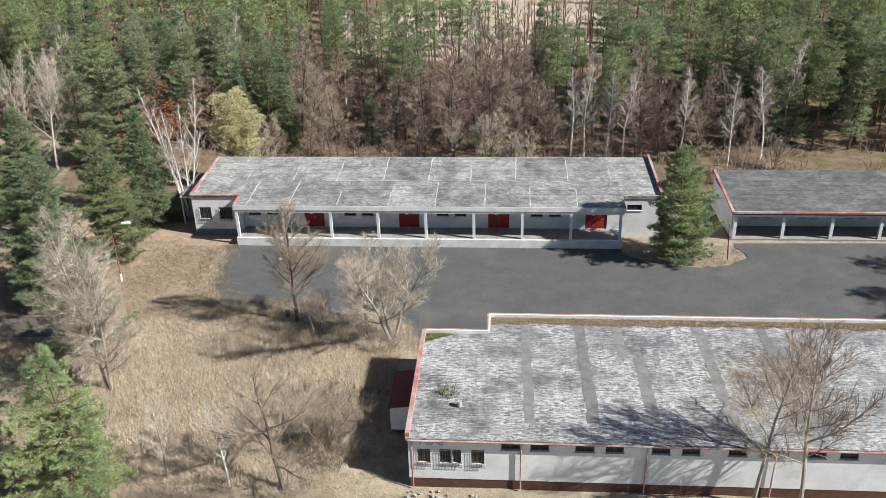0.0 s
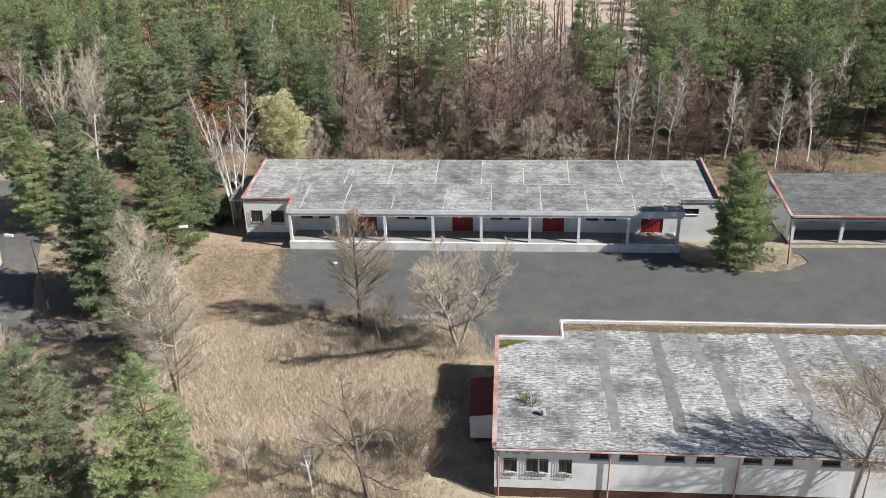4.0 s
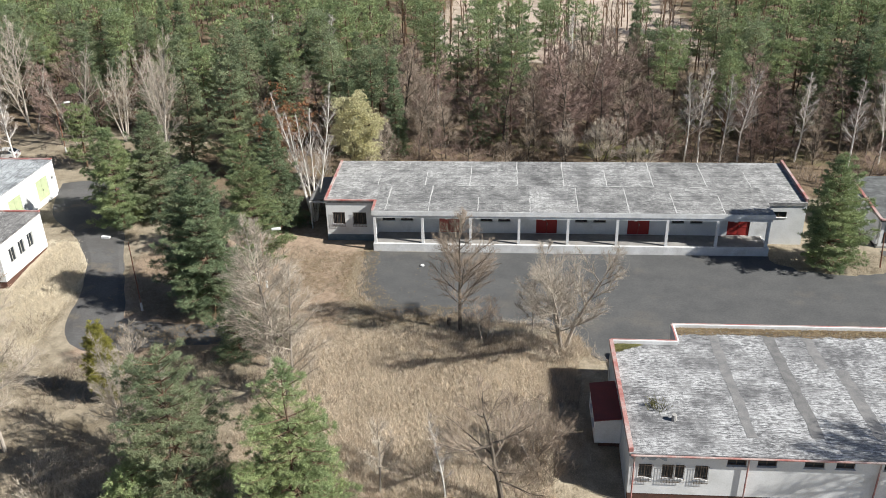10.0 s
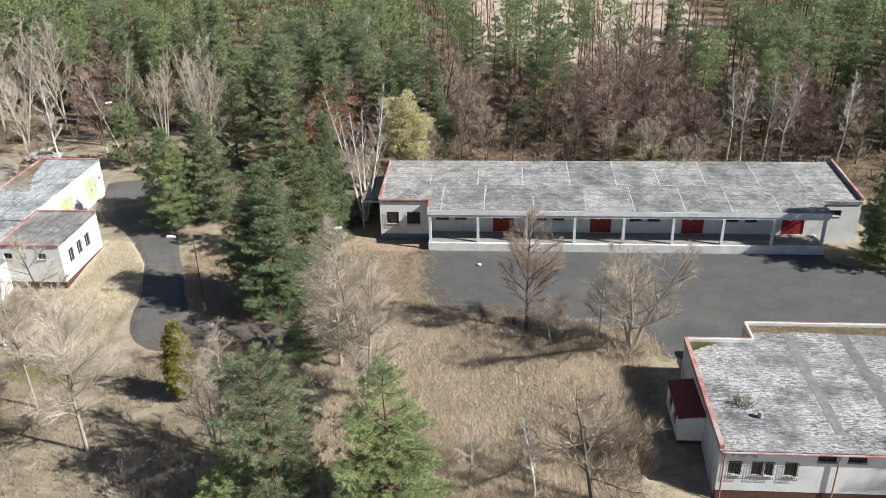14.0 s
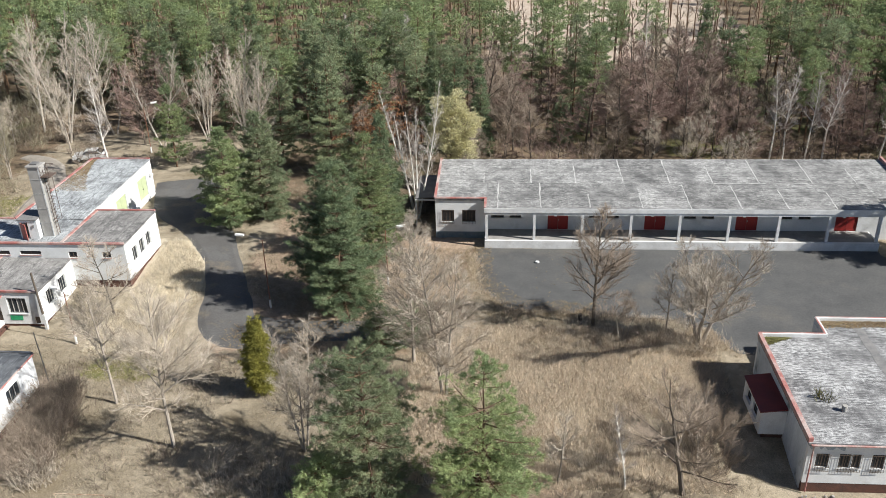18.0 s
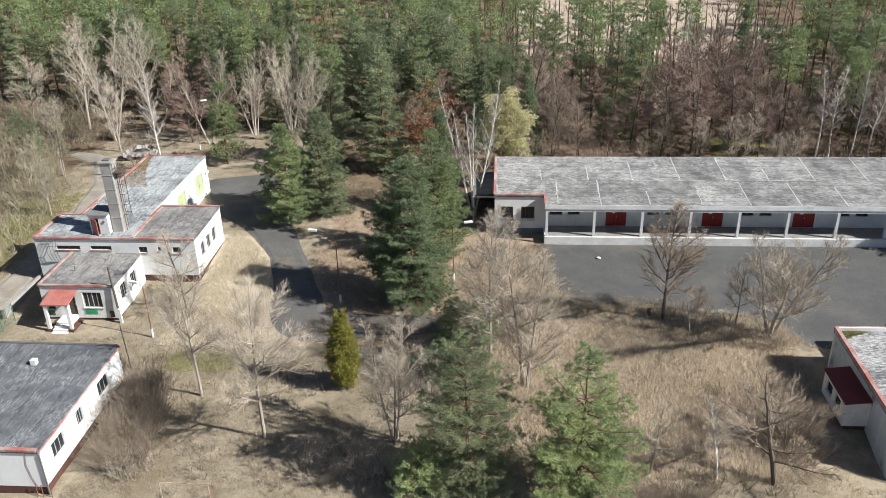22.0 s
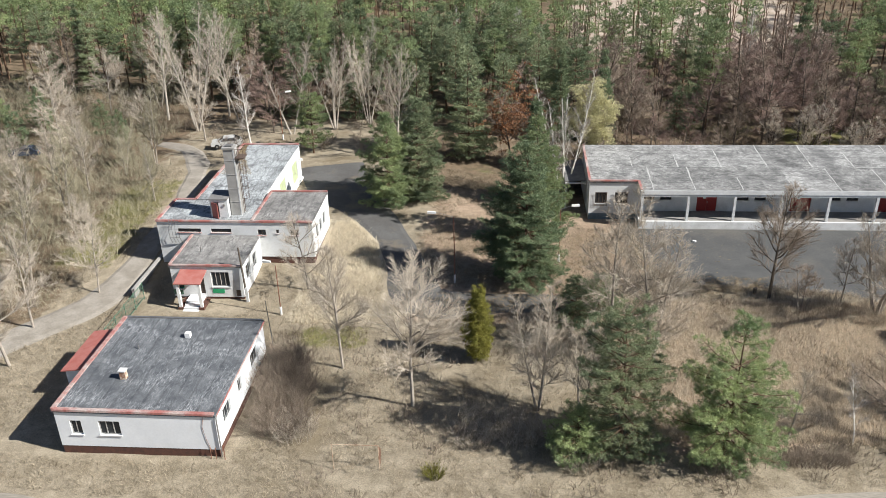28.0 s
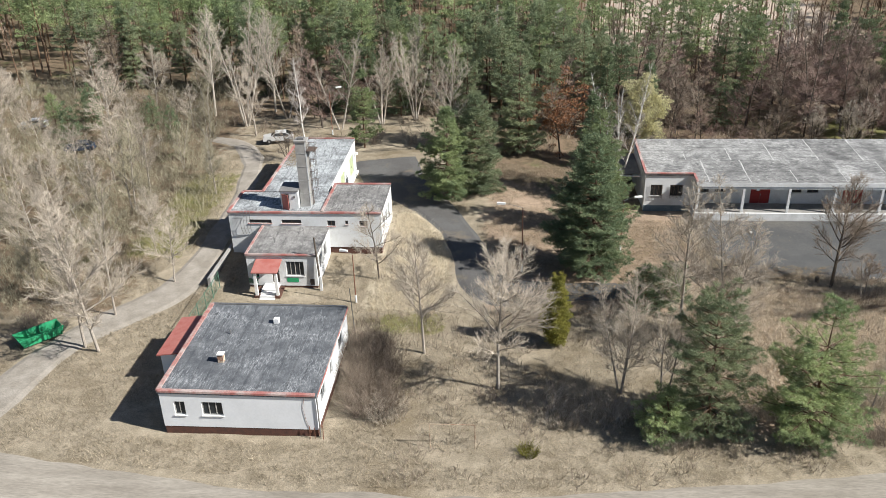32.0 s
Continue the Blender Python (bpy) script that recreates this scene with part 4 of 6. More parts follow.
window(D, "x", EY0, 1, -68.55, -67.85, 1.0, 1.8, 1, M_GREEN)
part("panel", bar(-65.2, EY0 - 0.03, 0.6, -64.1, EY0 - 0.005, 1.05), M_GREEN, D, "green panel under the window")
part("green_base", bar(EX0 + 0.02, EY0 - 0.03, 0.45, -68.0, EY0 - 0.005, 0.95), M_DULLGREEN, D, "green painted base")
part("hatch", bar(-63.05, EY0 + 0.1, 0.25, -62.6, EY0 + 0.14, 0.95), M_BROWNFRAME, D)
door(D, "x", EY0, 1, -66.6, -65.9, 0.5, 2.5, M_BROWNFRAME, 1)
for a, b in ((56.2, 57.4), (58.4, 59.6)):
    window(D, "y", EX1, -1, a, b, 1.3, 2.7, 3, M_FRAME)
part("porch_roof", Mesh().slab([(-67.95, 52.9, 2.6), (-65.5, 52.9, 2.6), (-65.5, EY0, 3.0), (-67.95, EY0, 3.0)], 0.1), M_REDFADE, D, "faded red sheet porch roof")
for x in (-67.8, -65.85):
    part("porch_post", bar(x, 53.0, -0.2, x + 0.25, 53.25, 2.55), M_WHITE, D)
    part("porch_base", bar(x - 0.1, 52.9, -0.6, x + 0.35, EY0 - 0.1, 0.15), M_PLINTH, D)
for i in range(4):
    part("step", bar(-67.4, 52.6 + 0.35 * i, -0.6, -65.95, 52.95 + 0.35 * i + (0.9 if i == 3 else 0), -0.05 + 0.15 * i), M_CONCRETE, D)
part("roof_pipe", Mesh().tube((-66.8, 57.5, EZ + 0.1), (-66.8, 57.5, EZ + 0.7), 0.05, 0.05, 6), M_STEEL, D)

# felt sheets on the long roof
rnd = random.Random(3)
for row, (y0, y1, shift) in enumerate(((77.2, 83.2, 0.0), (71.42, 77.15, 1.1))):
    cuts = [-29.35] + [-29.3 + 4.75 * i + shift + rnd.uniform(-0.35, 0.35) for i in range(1, 10)] + [17.55]
    if row:
        cuts = [-24.4] + [v for v in cuts if -23.5 < v < 13.2] + [14.0]
    for a, b in zip(cuts, cuts[1:]):
        part("felt_sheet", Mesh().slab([(a + 0.02, y0, roof_a(y0) + 0.258), (b - 0.02, y0, roof_a(y0) + 0.258), (b - 0.02, y1, roof_a(y1) + 0.258), (a + 0.02, y1, roof_a(y1) + 0.258)], 0.006), M_ROOF_A, A)
        if b < 13.5 + 4 * (1 - row):
            m, pts = Mesh(), []
            top = y1 - (rnd.uniform(0, 3.5) if rnd.random() < 0.5 else 0)
            n = 7
            for i in range(n + 1):
                y = y0 + (top - y0) * i / n
                w = rnd.uniform(0.02, 0.075)
                x = b + rnd.uniform(-0.05, 0.05)
                m.v += [(x - w, y, roof_a(y) + 0.266), (x + w, y, roof_a(y) + 0.266)]
            m.f = [(2 * i, 2 * i + 1, 2 * i + 3, 2 * i + 2) for i in range(n)]
            part("seam", m, M_SEAM, A)
for x0, x1 in ((-16.5, -12.0), (-11.0, -7.5), (-1.0, 4.2), (6.8, 8.4)):
    n, k, m = 8, 0, Mesh()
    for i in range(n + 1):
        x, y, w = x0 + (x1 - x0) * i / n, 77.18 + rnd.uniform(-0.06, 0.06), rnd.uniform(0.02, 0.07)
        m.v += [(x, y - w, roof_a(y) + 0.267), (x, y + w, roof_a(y) + 0.267)]
    m.f += [(k + 2 * i, k + 2 * i + 2, k + 2 * i + 3, k + 2 * i + 1) for i in range(n)]
    part("cross_seam", m, M_SEAM, A)


# ---- trees ----
def tri_data(name, verts, mat):
    """A mesh of loose triangles from an array of corners, three a triangle."""
    n = len(verts)
    me = bpy.data.meshes.new(name)
    me.vertices.add(n)
    me.vertices.foreach_set("co", np.asarray(verts, np.float32).ravel())
    me.loops.add(n)
    me.loops.foreach_set("vertex_index", np.arange(n, dtype=np.int32))
    me.polygons.add(n // 3)
    me.polygons.foreach_set("loop_start", np.arange(0, n, 3, dtype=np.int32))
    me.materials.append(mat)
    me.update(calc_edges=True)
    return me


def needles(rng, centres, radii, count, size, width, flat=0.55, up=0.45):
    """Thin leaves round pads of the given centres and radii."""
    n = len(centres)
    d = rng.normal(size=(n, count, 3))
    d /= np.linalg.norm(d, axis=2, keepdims=True)
    d[:, :, 2] = np.abs(d[:, :, 2]) * 1.1 - 0.25
    r = radii[:, None, None] * rng.uniform(0.35, 1.0, (n, count, 1)) ** 0.4
    p = centres[:, None] + d * r * np.array([1, 1, flat])
    way = d * np.array([1.2, 1.2, 0.7]) + rng.normal(scale=0.38, size=d.shape) + np.array([0, 0, up])
    way /= np.linalg.norm(way, axis=2, keepdims=True)
    side = np.cross(way, rng.normal(size=d.shape))
    side /= np.linalg.norm(side, axis=2, keepdims=True) + 1e-9
    L = size * rng.uniform(0.55, 1.2, (n, count, 1))
    a, b, c = p - side * width / 2, p + side * width / 2, p + way * L
    return np.stack([a, b, c], 2).reshape(-1, 3)


def tufts(rng, at, way, count, size, width, open_=0.8):
    """Needles standing out from the tips of twigs at the given places and ways."""
    n = len(at)
    p = at[:, None] + rng.normal(scale=size * 0.42, size=(n, count, 3)) * (1, 1, 0.6)
    d = way[:, None] + rng.normal(scale=open_, size=(n, count, 3)) + np.array([0, 0, 0.10])
    d /= np.linalg.norm(d, axis=2, keepdims=True) + 1e-9
    side = np.cross(d, rng.normal(size=d.shape))
    side /= np.linalg.norm(side, axis=2, keepdims=True) + 1e-9
    e = p + d * size * rng.uniform(0.6, 1.25, (n, count, 1))
    return np.stack([p - side * width / 2, p + side * width / 2, e], 2).reshape(-1, 3)


def conifer_parts(seed, h, base, width, gap=0.8, fill=1.0, count=14, shape="pine", size=0.34, leaf_w=0.05, r0=None, sides=6, limb=True):
    """A trunk with whorls of limbs, each limb a flat spray of twigs with needles at their ends."""
    rnd, rng = random.Random(seed), np.random.default_rng(seed)
    trunk = Mesh()
    n = 6
    r0 = r0 or 0.011 * h + 0.03
    lean = (rnd.uniform(-.03, .03), rnd.uniform(-.03, .03))
    spine = [Vector((0, 0, -0.3))]
    for i in range(n):
        t = (i + 1) / n
        q = Vector((lean[0] * h * t + rnd.uniform(-.07, .07), lean[1] * h * t + rnd.uniform(-.07, .07), h * t))
        trunk.tube(spine[-1], q, r0 * (1 - 0.93 * i / n), r0 * (1 - 0.93 * t), sides, False)
        spine.append(q)

    def at(z):
        k = min(n - 1, max(0, int(z / h * n)))
        a, b = spine[k], spine[k + 1]
        return a.lerp(b, (z - a.z) / max(0.01, b.z - a.z))

    whorls = max(5, int((h - base) / gap))
    lop = [rnd.uniform(0.72, 1.12) for _ in range(7)]
    tip, way = [], []

    def sprig(p, d, k):
        for _ in range(k):
            tip.append((p.x + rnd.gauss(0, .05), p.y + rnd.gauss(0, .05), p.z + rnd.gauss(0, .04)))
            way.append((d.x, d.y, d.z))

    for w in range(whorls):
        t = min(0.97, max(0.0, (w + rnd.uniform(-.3, .3)) / whorls))
        z = base + (h - base) * t
        if shape == "pine":
            reach = width * (0.35 + 0.65 * math.sin(math.pi * min(1.0, 0.28 + 0.7 * t)) ** 0.9)
        elif shape == "bushy":
            reach = width * max(0.08, 1 - t ** 1.7) ** 0.8 * (0.78 + 0.22 * min(1, 5 * t))
        elif shape == "fir":
            reach = width * max(0.07, 1.0 - t) ** 0.85 * (0.85 + 0.15 * min(1, 6 * t))
        else:
            reach = width * max(0.05, 1.0 - t) ** 0.7 * (0.75 + 0.25 * min(1, t * 5))
        k = rnd.randint(4, 6) if shape != "fir" else rnd.randint(5, 8)
        a0 = rnd.uniform(0, 6.28)
        if rnd.random() < 0.12 and shape != "fir":
            continue
        for j in range(k):
            a = a0 + 6.283 * j / k + rnd.uniform(-.45, .45)
            L = max(0.3, reach * rnd.uniform(0.6, 1.12) * lop[int(a / 0.9) % 7])
            lift = {"bushy": 0.02 + 0.75 * t * t, "pine": 0.0 + 0.6 * t, "fir": -0.28 + 0.62 * t, "thuja": 1.3}[shape] + rnd.uniform(-.13, .13)
            s = at(z)
            out = Vector((math.cos(a), math.sin(a), 0))
            cross = Vector((-out.y, out.x, 0))
            m = s + (out + Vector((0, 0, lift - 0.05))) * L * 0.55
            e = s + (out + Vector((0, 0, lift + 0.06))) * L
            if limb and shape != "thuja":
                trunk.tube(s, m, 0.028 * L * 0.5 + 0.018, 0.016 + 0.004 * L, 3, False)
                trunk.tube(m, e, 0.016 + 0.004 * L, 0.006, 3, False)
            twigs = max(2, int(L * 3.4 * fill + rnd.random()))
            for q in range(twigs):
                u = 0.22 + 0.78 * (q + rnd.random()) / twigs if L > 1.2 else rnd.random()
                p = s.lerp(m, u / 0.55) if u < 0.55 else m.lerp(e, (u - 0.55) / 0.45)
                side = 1 if q % 2 else -1
                l = (0.16 + 0.42 * L * (1.1 - u)) * rnd.uniform(0.6, 1.15)
                d = (out * rnd.uniform(0.35, 0.9) + cross * side + Vector((0, 0, rnd.uniform(-0.1, 0.35)))).normalized()
                f = p + d * l
                if limb and l > 0.45 and shape != "thuja":
                    trunk.tube(p, f, 0.012, 0.006, 3, False)
                steps_ = max(1, int(l / 0.24))
                for g in range(steps_):
                    b = (g + 1) / steps_
                    if b > 0.3:
                        sprig(p.lerp(f, b), d, 1)
            sprig(e, (e - m).normalized(), 2)
    for g in range(5):
        sprig(at(h * (1 - 0.016 * g)), Vector((rnd.uniform(-.6, .6), rnd.uniform(-.6, .6), 0.9)), 2)
    return trunk, tufts(rng, np.array(tip), np.array(way), count, size, leaf_w)


def conifer(seed, h, base, width, gap=0.8, fill=1.0, count=14, shape="pine", needle=None, bark=None, **kw):
    tr, cr = conifer_parts(seed, h, base, width, gap, fill, count, shape, **kw)
    return [("trunk", tr.data("trunk", bark or M_PINEBARK)), ("crown", tri_data("crown", cr, needle or M_NEEDLE))]


def bare_parts(seed, h, width=0.44, fork=0.25, stems=1, r0=None, fine=0.0105, limbs=2.4, sub=8.0, twigs=8.5, rise=0.9, lean=0.15, crook=0.035, thick=1.0):
    """Leafless tree: a leader up to the top with rising limbs round it, and the fine twigs by themselves.
    width: the longest limb as a share of the height; limbs: how many a metre; rise: how steeply they go up."""
    rnd = random.Random(seed)
    wood, thin = Mesh(), Mesh()
    r0 = (r0 or 0.009 * h + 0.03) * thick
    zup = Vector((0, 0, 1))

    def run(mesh, p, d, length, ra, rb, segs, bend, lift, sides):
        out = [(p, d, ra)]
        for i in range(segs):
            d = (d + Vector((rnd.gauss(0, bend), rnd.gauss(0, bend), lift + rnd.gauss(0, bend * 0.5)))).normalized()
            q = p + d * (length / segs)
            r = ra + (rb - ra) * (i + 1) / segs
            mesh.tube(p, q, out[-1][2], r, sides, False)
            out.append((q, d, r))
            p = q
        return out

    def spot(line, u):
        k = min(len(line) - 2, int(u * (len(line) - 1)))
        f = u * (len(line) - 1) - k
        return line[k][0].lerp(line[k + 1][0], f), line[k + 1][1], line[k][2] + (line[k + 1][2] - line[k][2]) * f

    def twig(p, d, length):
        d = (d + Vector((rnd.gauss(0, .16), rnd.gauss(0, .16), 0.10))).normalized()
        s = d.orthogonal().normalized() * fine * 0.95
        t = d.cross(s)
        e = p + d * length
        k = len(thin.v)
        thin.v += [tuple(p + s), tuple(p - 0.5 * s + 0.87 * t), tuple(p - 0.5 * s - 0.87 * t), tuple(e)]
        thin.f += [(k, k + 1, k + 3), (k + 1, k + 2, k + 3), (k + 2, k, k + 3)]

    def feather(line, length):
        """Twigs along a branch."""
        n = int(twigs * (0.45 + length)) if twigs else 0
        for i in range(n):
            u = 0.10 + 0.90 * (i + rnd.random()) / n
            p, d, r = spot(line, u)
            twig(p, (d * 0.9 + aside(d) * rnd.uniform(0.4, 1.25) + zup * rnd.uniform(-0.1, 0.4)).normalized(), (0.34 + 0.50 * length * (1.1 - u)) * rnd.uniform(0.5, 1.3))

    def aside(d):
        a = Vector((rnd.gauss(0, 1), rnd.gauss(0, 1), rnd.gauss(0, 0.6)))
        a -= d * a.dot(d)
        return a.normalized()

    def branch(p, d, length, r):
        limb = run(wood, p, d, length, r, fine * 1.3, 6, 0.085, 0.05, 4)
        n = max(2, int(sub * (0.35 + 0.5 * length)))
        for i in range(n):
            u = 0.16 + 0.82 * (i + rnd.random()) / n
            q, dq, rq = spot(limb, u)
            nd = (dq * 0.9 + aside(dq) * rnd.uniform(0.5, 1.25) + zup * rnd.uniform(0.0, 0.35)).normalized()
            l = (0.35 + 0.55 * length * (1.06 - u)) * rnd.uniform(0.5, 1.25)
            feather(run(thin, q, nd, l, max(fine, rq * 0.6), fine * 0.75, 3, 0.11, 0.05, 3), l)
        feather(limb[-3:], length * 0.4)

    for s in range(stems):
        a = rnd.uniform(0, 6.28) if stems == 1 else 6.283 * (s + rnd.uniform(-.2, .2)) / stems
        tilt = 0.03 if stems == 1 else lean * rnd.uniform(0.6, 1.2)
        off = 0.2 if stems > 1 else 0.0
        H = h * (1.0 if s == 0 else rnd.uniform(0.72, 0.97))
        d0 = Vector((tilt * math.cos(a), tilt * math.sin(a), 1)).normalized()
        spine = run(wood, Vector((off * math.cos(a), off * math.sin(a), -0.2)), d0, H, r0 * (1 if stems == 1 else 0.8), fine * 1.3, 9, crook, 0.0, 7)
        n = max(4, int(H * (1 - fork) * limbs))
        turn = rnd.uniform(0, 6.28)
        for i in range(n):
            c = (i + rnd.random() * 0.9) / n
            p, d, r = spot(spine, fork + (0.985 - fork) * c)
            turn += 2.4 + rnd.gauss(0, 0.45)
            L = max(0.35, H * width * (1.0 - c) ** 0.72 * min(1.0, 0.62 + 1.7 * c) * rnd.uniform(0.6, 1.15))
            if rnd.random() < 0.12:
                L *= 0.5
            out = Vector((math.cos(turn), math.sin(turn), 0))
            branch(p, (out + (d + zup) * 0.5 * rise * (0.7 + 0.75 * c) * rnd.uniform(0.7, 1.3)).normalized(), L, max(fine * 1.3, min(r * 0.7, (0.0125 * L + 0.012) * thick)))
    return wood, thin


def leafless(seed, h, bark=None, twig=None, **kw):
    w, t = bare_parts(seed, h, **kw)
    return [("trunk", w.data("trunk", bark or M_BARK)), ("crown", t.data("crown", twig or M_TWIG))]


def tree(name, label, parts, x, y, scale=1.0, turn=0.0, group="", category="tree"):
    t = thing(name, label, category, group)
    for pname, data in parts:
        part(pname, data, None, t)
    t.matrix_basis = pose(x, y, gz(x, y) - 0.05, 0, 0, turn) @ Matrix.Diagonal((scale, scale, scale, 1))
    return t


# conifers among the buildings
tree("fir_tree", "large dark green dense fir beside the asphalt drive", conifer(11, 13.6, 0.3, 4.6, 0.40, 1.5, 24, "bushy", M_FIR, size=0.24, leaf_w=0.05), -36.6, 58.7)
tree("pine_tree", "tall light green pine behind the dark fir", conifer(21, 13.4, 0.6, 3.5, 0.5, 1.4, 22, "bushy", M_NEEDLE, size=0.24, leaf_w=0.055), -35.2, 67.3)
tree("pine_tree", "green bushy pine beside the asphalt drive", conifer(12, 10.6, 0.2, 3.7, 0.42, 1.5, 24, "bushy", M_NEEDLE, size=0.24, leaf_w=0.055), -51.3, 73.8)
tree("pine_tree", "taller dark green bushy pine beside the asphalt drive", conifer(27, 11.4, 0.3, 3.7, 0.42, 1.5, 24, "bushy", M_NEEDLE2, size=0.24, leaf_w=0.055), -48.4, 76.6)
tree("pine_tree", "green bushy pine on the grassy asphalt island", conifer(13, 10.9, 0.4, 3.9, 0.42, 1.6, 24, "bushy", M_NEEDLE, size=0.23, leaf_w=0.052), 18.7, 69.3)
tree("pine_tree", "grey-green slender pine standing in dry grass", conifer(14, 11.1, 0.4, 3.3, 0.50, 1.6, 28, "pine", M_NEEDLE2, size=0.2, leaf_w=0.04), -30.6, 34.9)
tree("pine_tree", "bright green layered pine standing in dry grass", conifer(15, 10.9, 0.3, 3.9, 0.50, 1.6, 28, "bushy", M_NEEDLE, size=0.2, leaf_w=0.04), -23.9, 35.0)
tree("pine_tree", "slim grey-green pine at the wood edge", conifer(17, 14.4, 1.0, 3.8, 0.6, 1.15, 16, "bushy", M_NEEDLE2, size=0.28, leaf_w=0.07), -43.3, 89.5)
tree("fir_tree", "dark green fir at the wood edge", conifer(18, 12.4, 0.6, 3.4, 0.5, 1.2, 16, "fir", M_FIR, size=0.28, leaf_w=0.07), -35.2, 76.6)
tree("pine_tree", "small green pine by the street lamp", conifer(19, 10.4, 0.6, 2.9, 0.6, 1.2, 16, "bushy", M_NEEDLE, size=0.28, leaf_w=0.07), -63.6, 91.4)
tree("pine_tree", "light green pine at the wood edge", conifer(22, 13.0, 1.0, 3.4, 0.65, 1.2, 16, "bushy", M_NEEDLE2, size=0.28, leaf_w=0.07), -50.2, 92.6)
tree("fir_tree", "small bluish green fir in the leaf litter", conifer(23, 4.2, 0.1, 2.6, 0.3, 1.6, 18, "bushy", M_FIR, size=0.24, leaf_w=0.04), -32.5, 52.0)
tree("fir_tree", "small dark fir in the leaf litter", conifer(24, 3.6, 0.1, 2.4, 0.3, 1.6, 18, "bushy", M_FIR, size=0.24, leaf_w=0.04), -30.3, 53.6)
tree("pine_tree", "low green spreading pine in the shade of taller ones", conifer(26, 4.0, 0.1, 2.5, 0.3, 1.6, 20, "bushy", M_NEEDLE, size=0.2, leaf_w=0.045), -33.6, 34.4)
tree("thuja_tree", "yellow-green upright thuja standing in dry grass", conifer(16, 6.3, 0.1, 1.4, 0.16, 2.6, 16, "thuja", M_THUJA, size=0.2, leaf_w=0.05), -40.5, 45.9)

yard_pine = conifer(25, 13.0, 0.6, 4.6, 0.5, 1.2, 14, "bushy", M_NEEDLE)
for x, y, s, a in ((49.5, 54.5, 0.92, 0), (50.5, 58.3, 1.05, 130), (51.5, 64.2, 1.0, 250)):
    tree("pine_tree", "bushy green pine beside the asphalt yard", yard_pine, x, y, s, a, "pines beside the yard")

# leafless trees among the buildings
BARE = "leafless tree with spreading pale twigs in dry grass"
for seed, x, y, h, kw in ((1, -51.3, 44.3, 10.5, dict(width=0.52, fork=0.28, crook=0.02, limbs=3.0)), (2, -45.2, 39.6, 12.9, dict(width=0.52, fork=0.25, rise=0.95, crook=0.02, limbs=3.0)), (3, -56.8, 56.6, 8.0, dict(bark=M_DARKBARK, width=0.58, rise=0.7, fork=0.2)),
                          (4, -26.9, 46.4, 15.0, dict(limbs=2.8, crook=0.02, width=0.38, fork=0.12, stems=2, lean=0.06, rise=0.75)), (5, -15.0, 56.5, 11.4, dict(bark=M_DARKBARK, twig=M_BROWNTWIG, crook=0.02, limbs=3.0, width=0.56, r0=0.17, rise=1.0, fork=0.2)),
                          (6, -6.6, 54.2, 12.6, dict(stems=3, width=0.48, fork=0.2, lean=0.33, r0=0.22, rise=0.8, crook=0.06)), (7, -29.6, 50.4, 13.0, dict(limbs=3.0, crook=0.02, width=0.43, fork=0.10, rise=0.65)),
                          (8, 17.7, 36.6, 13.9, dict(width=0.33, fork=0.34, rise=1.0)), (9, 20.5, 36.4, 13.6, dict(twig=M_BROWNTWIG, width=0.48, fork=0.30, rise=0.95)), (10, -36.0, 39.7, 10.2, dict(stems=3, width=0.35, lean=0.16, fork=0.18)),
                          (11, -11.2, 36.4, 8.3, dict(bark=M_DARKBARK, twig=M_BROWNTWIG, width=0.70, rise=0.32, fork=0.22, crook=0.10, r0=0.19)), (12, -19.0, 37.0, 6.3, dict(width=0.39)), (13, -9.4, 40.6, 5.0, dict(twig=M_BROWNTWIG, stems=4, width=0.65, lean=0.4, fork=0.1, sub=8.0)),
                          (14, -12.8, 54.6, 4.6, dict(twig=M_BROWNTWIG, stems=3, width=0.58, lean=0.35)), (15, -9.0, 55.9, 6.5, dict(width=0.43)), (16, -33.0, 38.6, 8.5, dict(width=0.38, stems=2, lean=0.2))):
    tree("bare_tree", BARE, leafless(100 + seed, h, **kw), x, y, 1.0, 40 * seed, "leafless trees in the grass")
tree("birch_tree", "small white birch in dry grass", leafless(130, 6.0, M_BIRCH, M_BIRCHTWIG, width=0.25, rise=1.2, r0=0.06, limbs=3.0), -14.8, 36.6)
tree("birch_tree", "tall white multi-stemmed birch beside the long shed", leafless(131, 15.8, M_BIRCH, M_BIRCHTWIG, stems=5, lean=0.15, fork=0.25, r0=0.15, width=0.22, rise=2.0, limbs=1.7, sub=5.0, twigs=6.0, crook=0.025, fine=0.012), -32.1, 78.6)
rng = np.random.default_rng(8)
puffs = rng.normal(size=(900, 3))
puffs *= (rng.uniform(0.2, 1.0, (900, 1)) ** 0.45) / np.linalg.norm(puffs, axis=1, keepdims=True)
puffs = puffs * (2.8, 2.8, 4.1) + (0, 0, 7.6) + 0.5 * np.sin(puffs[:, ::-1] * 7)
tree("willow_tree", "rounded tree covered in pale yellow catkins", [*leafless(132, 11.6, M_DARKBARK, M_OLIVETWIG, width=0.35, rise=1.2, fork=0.15), ("leaves", tri_data("leaves", needles(rng, puffs, np.full(900, 0.42), 34, 0.17, 0.10), M_YELLOW))], -28.4, 86.8)

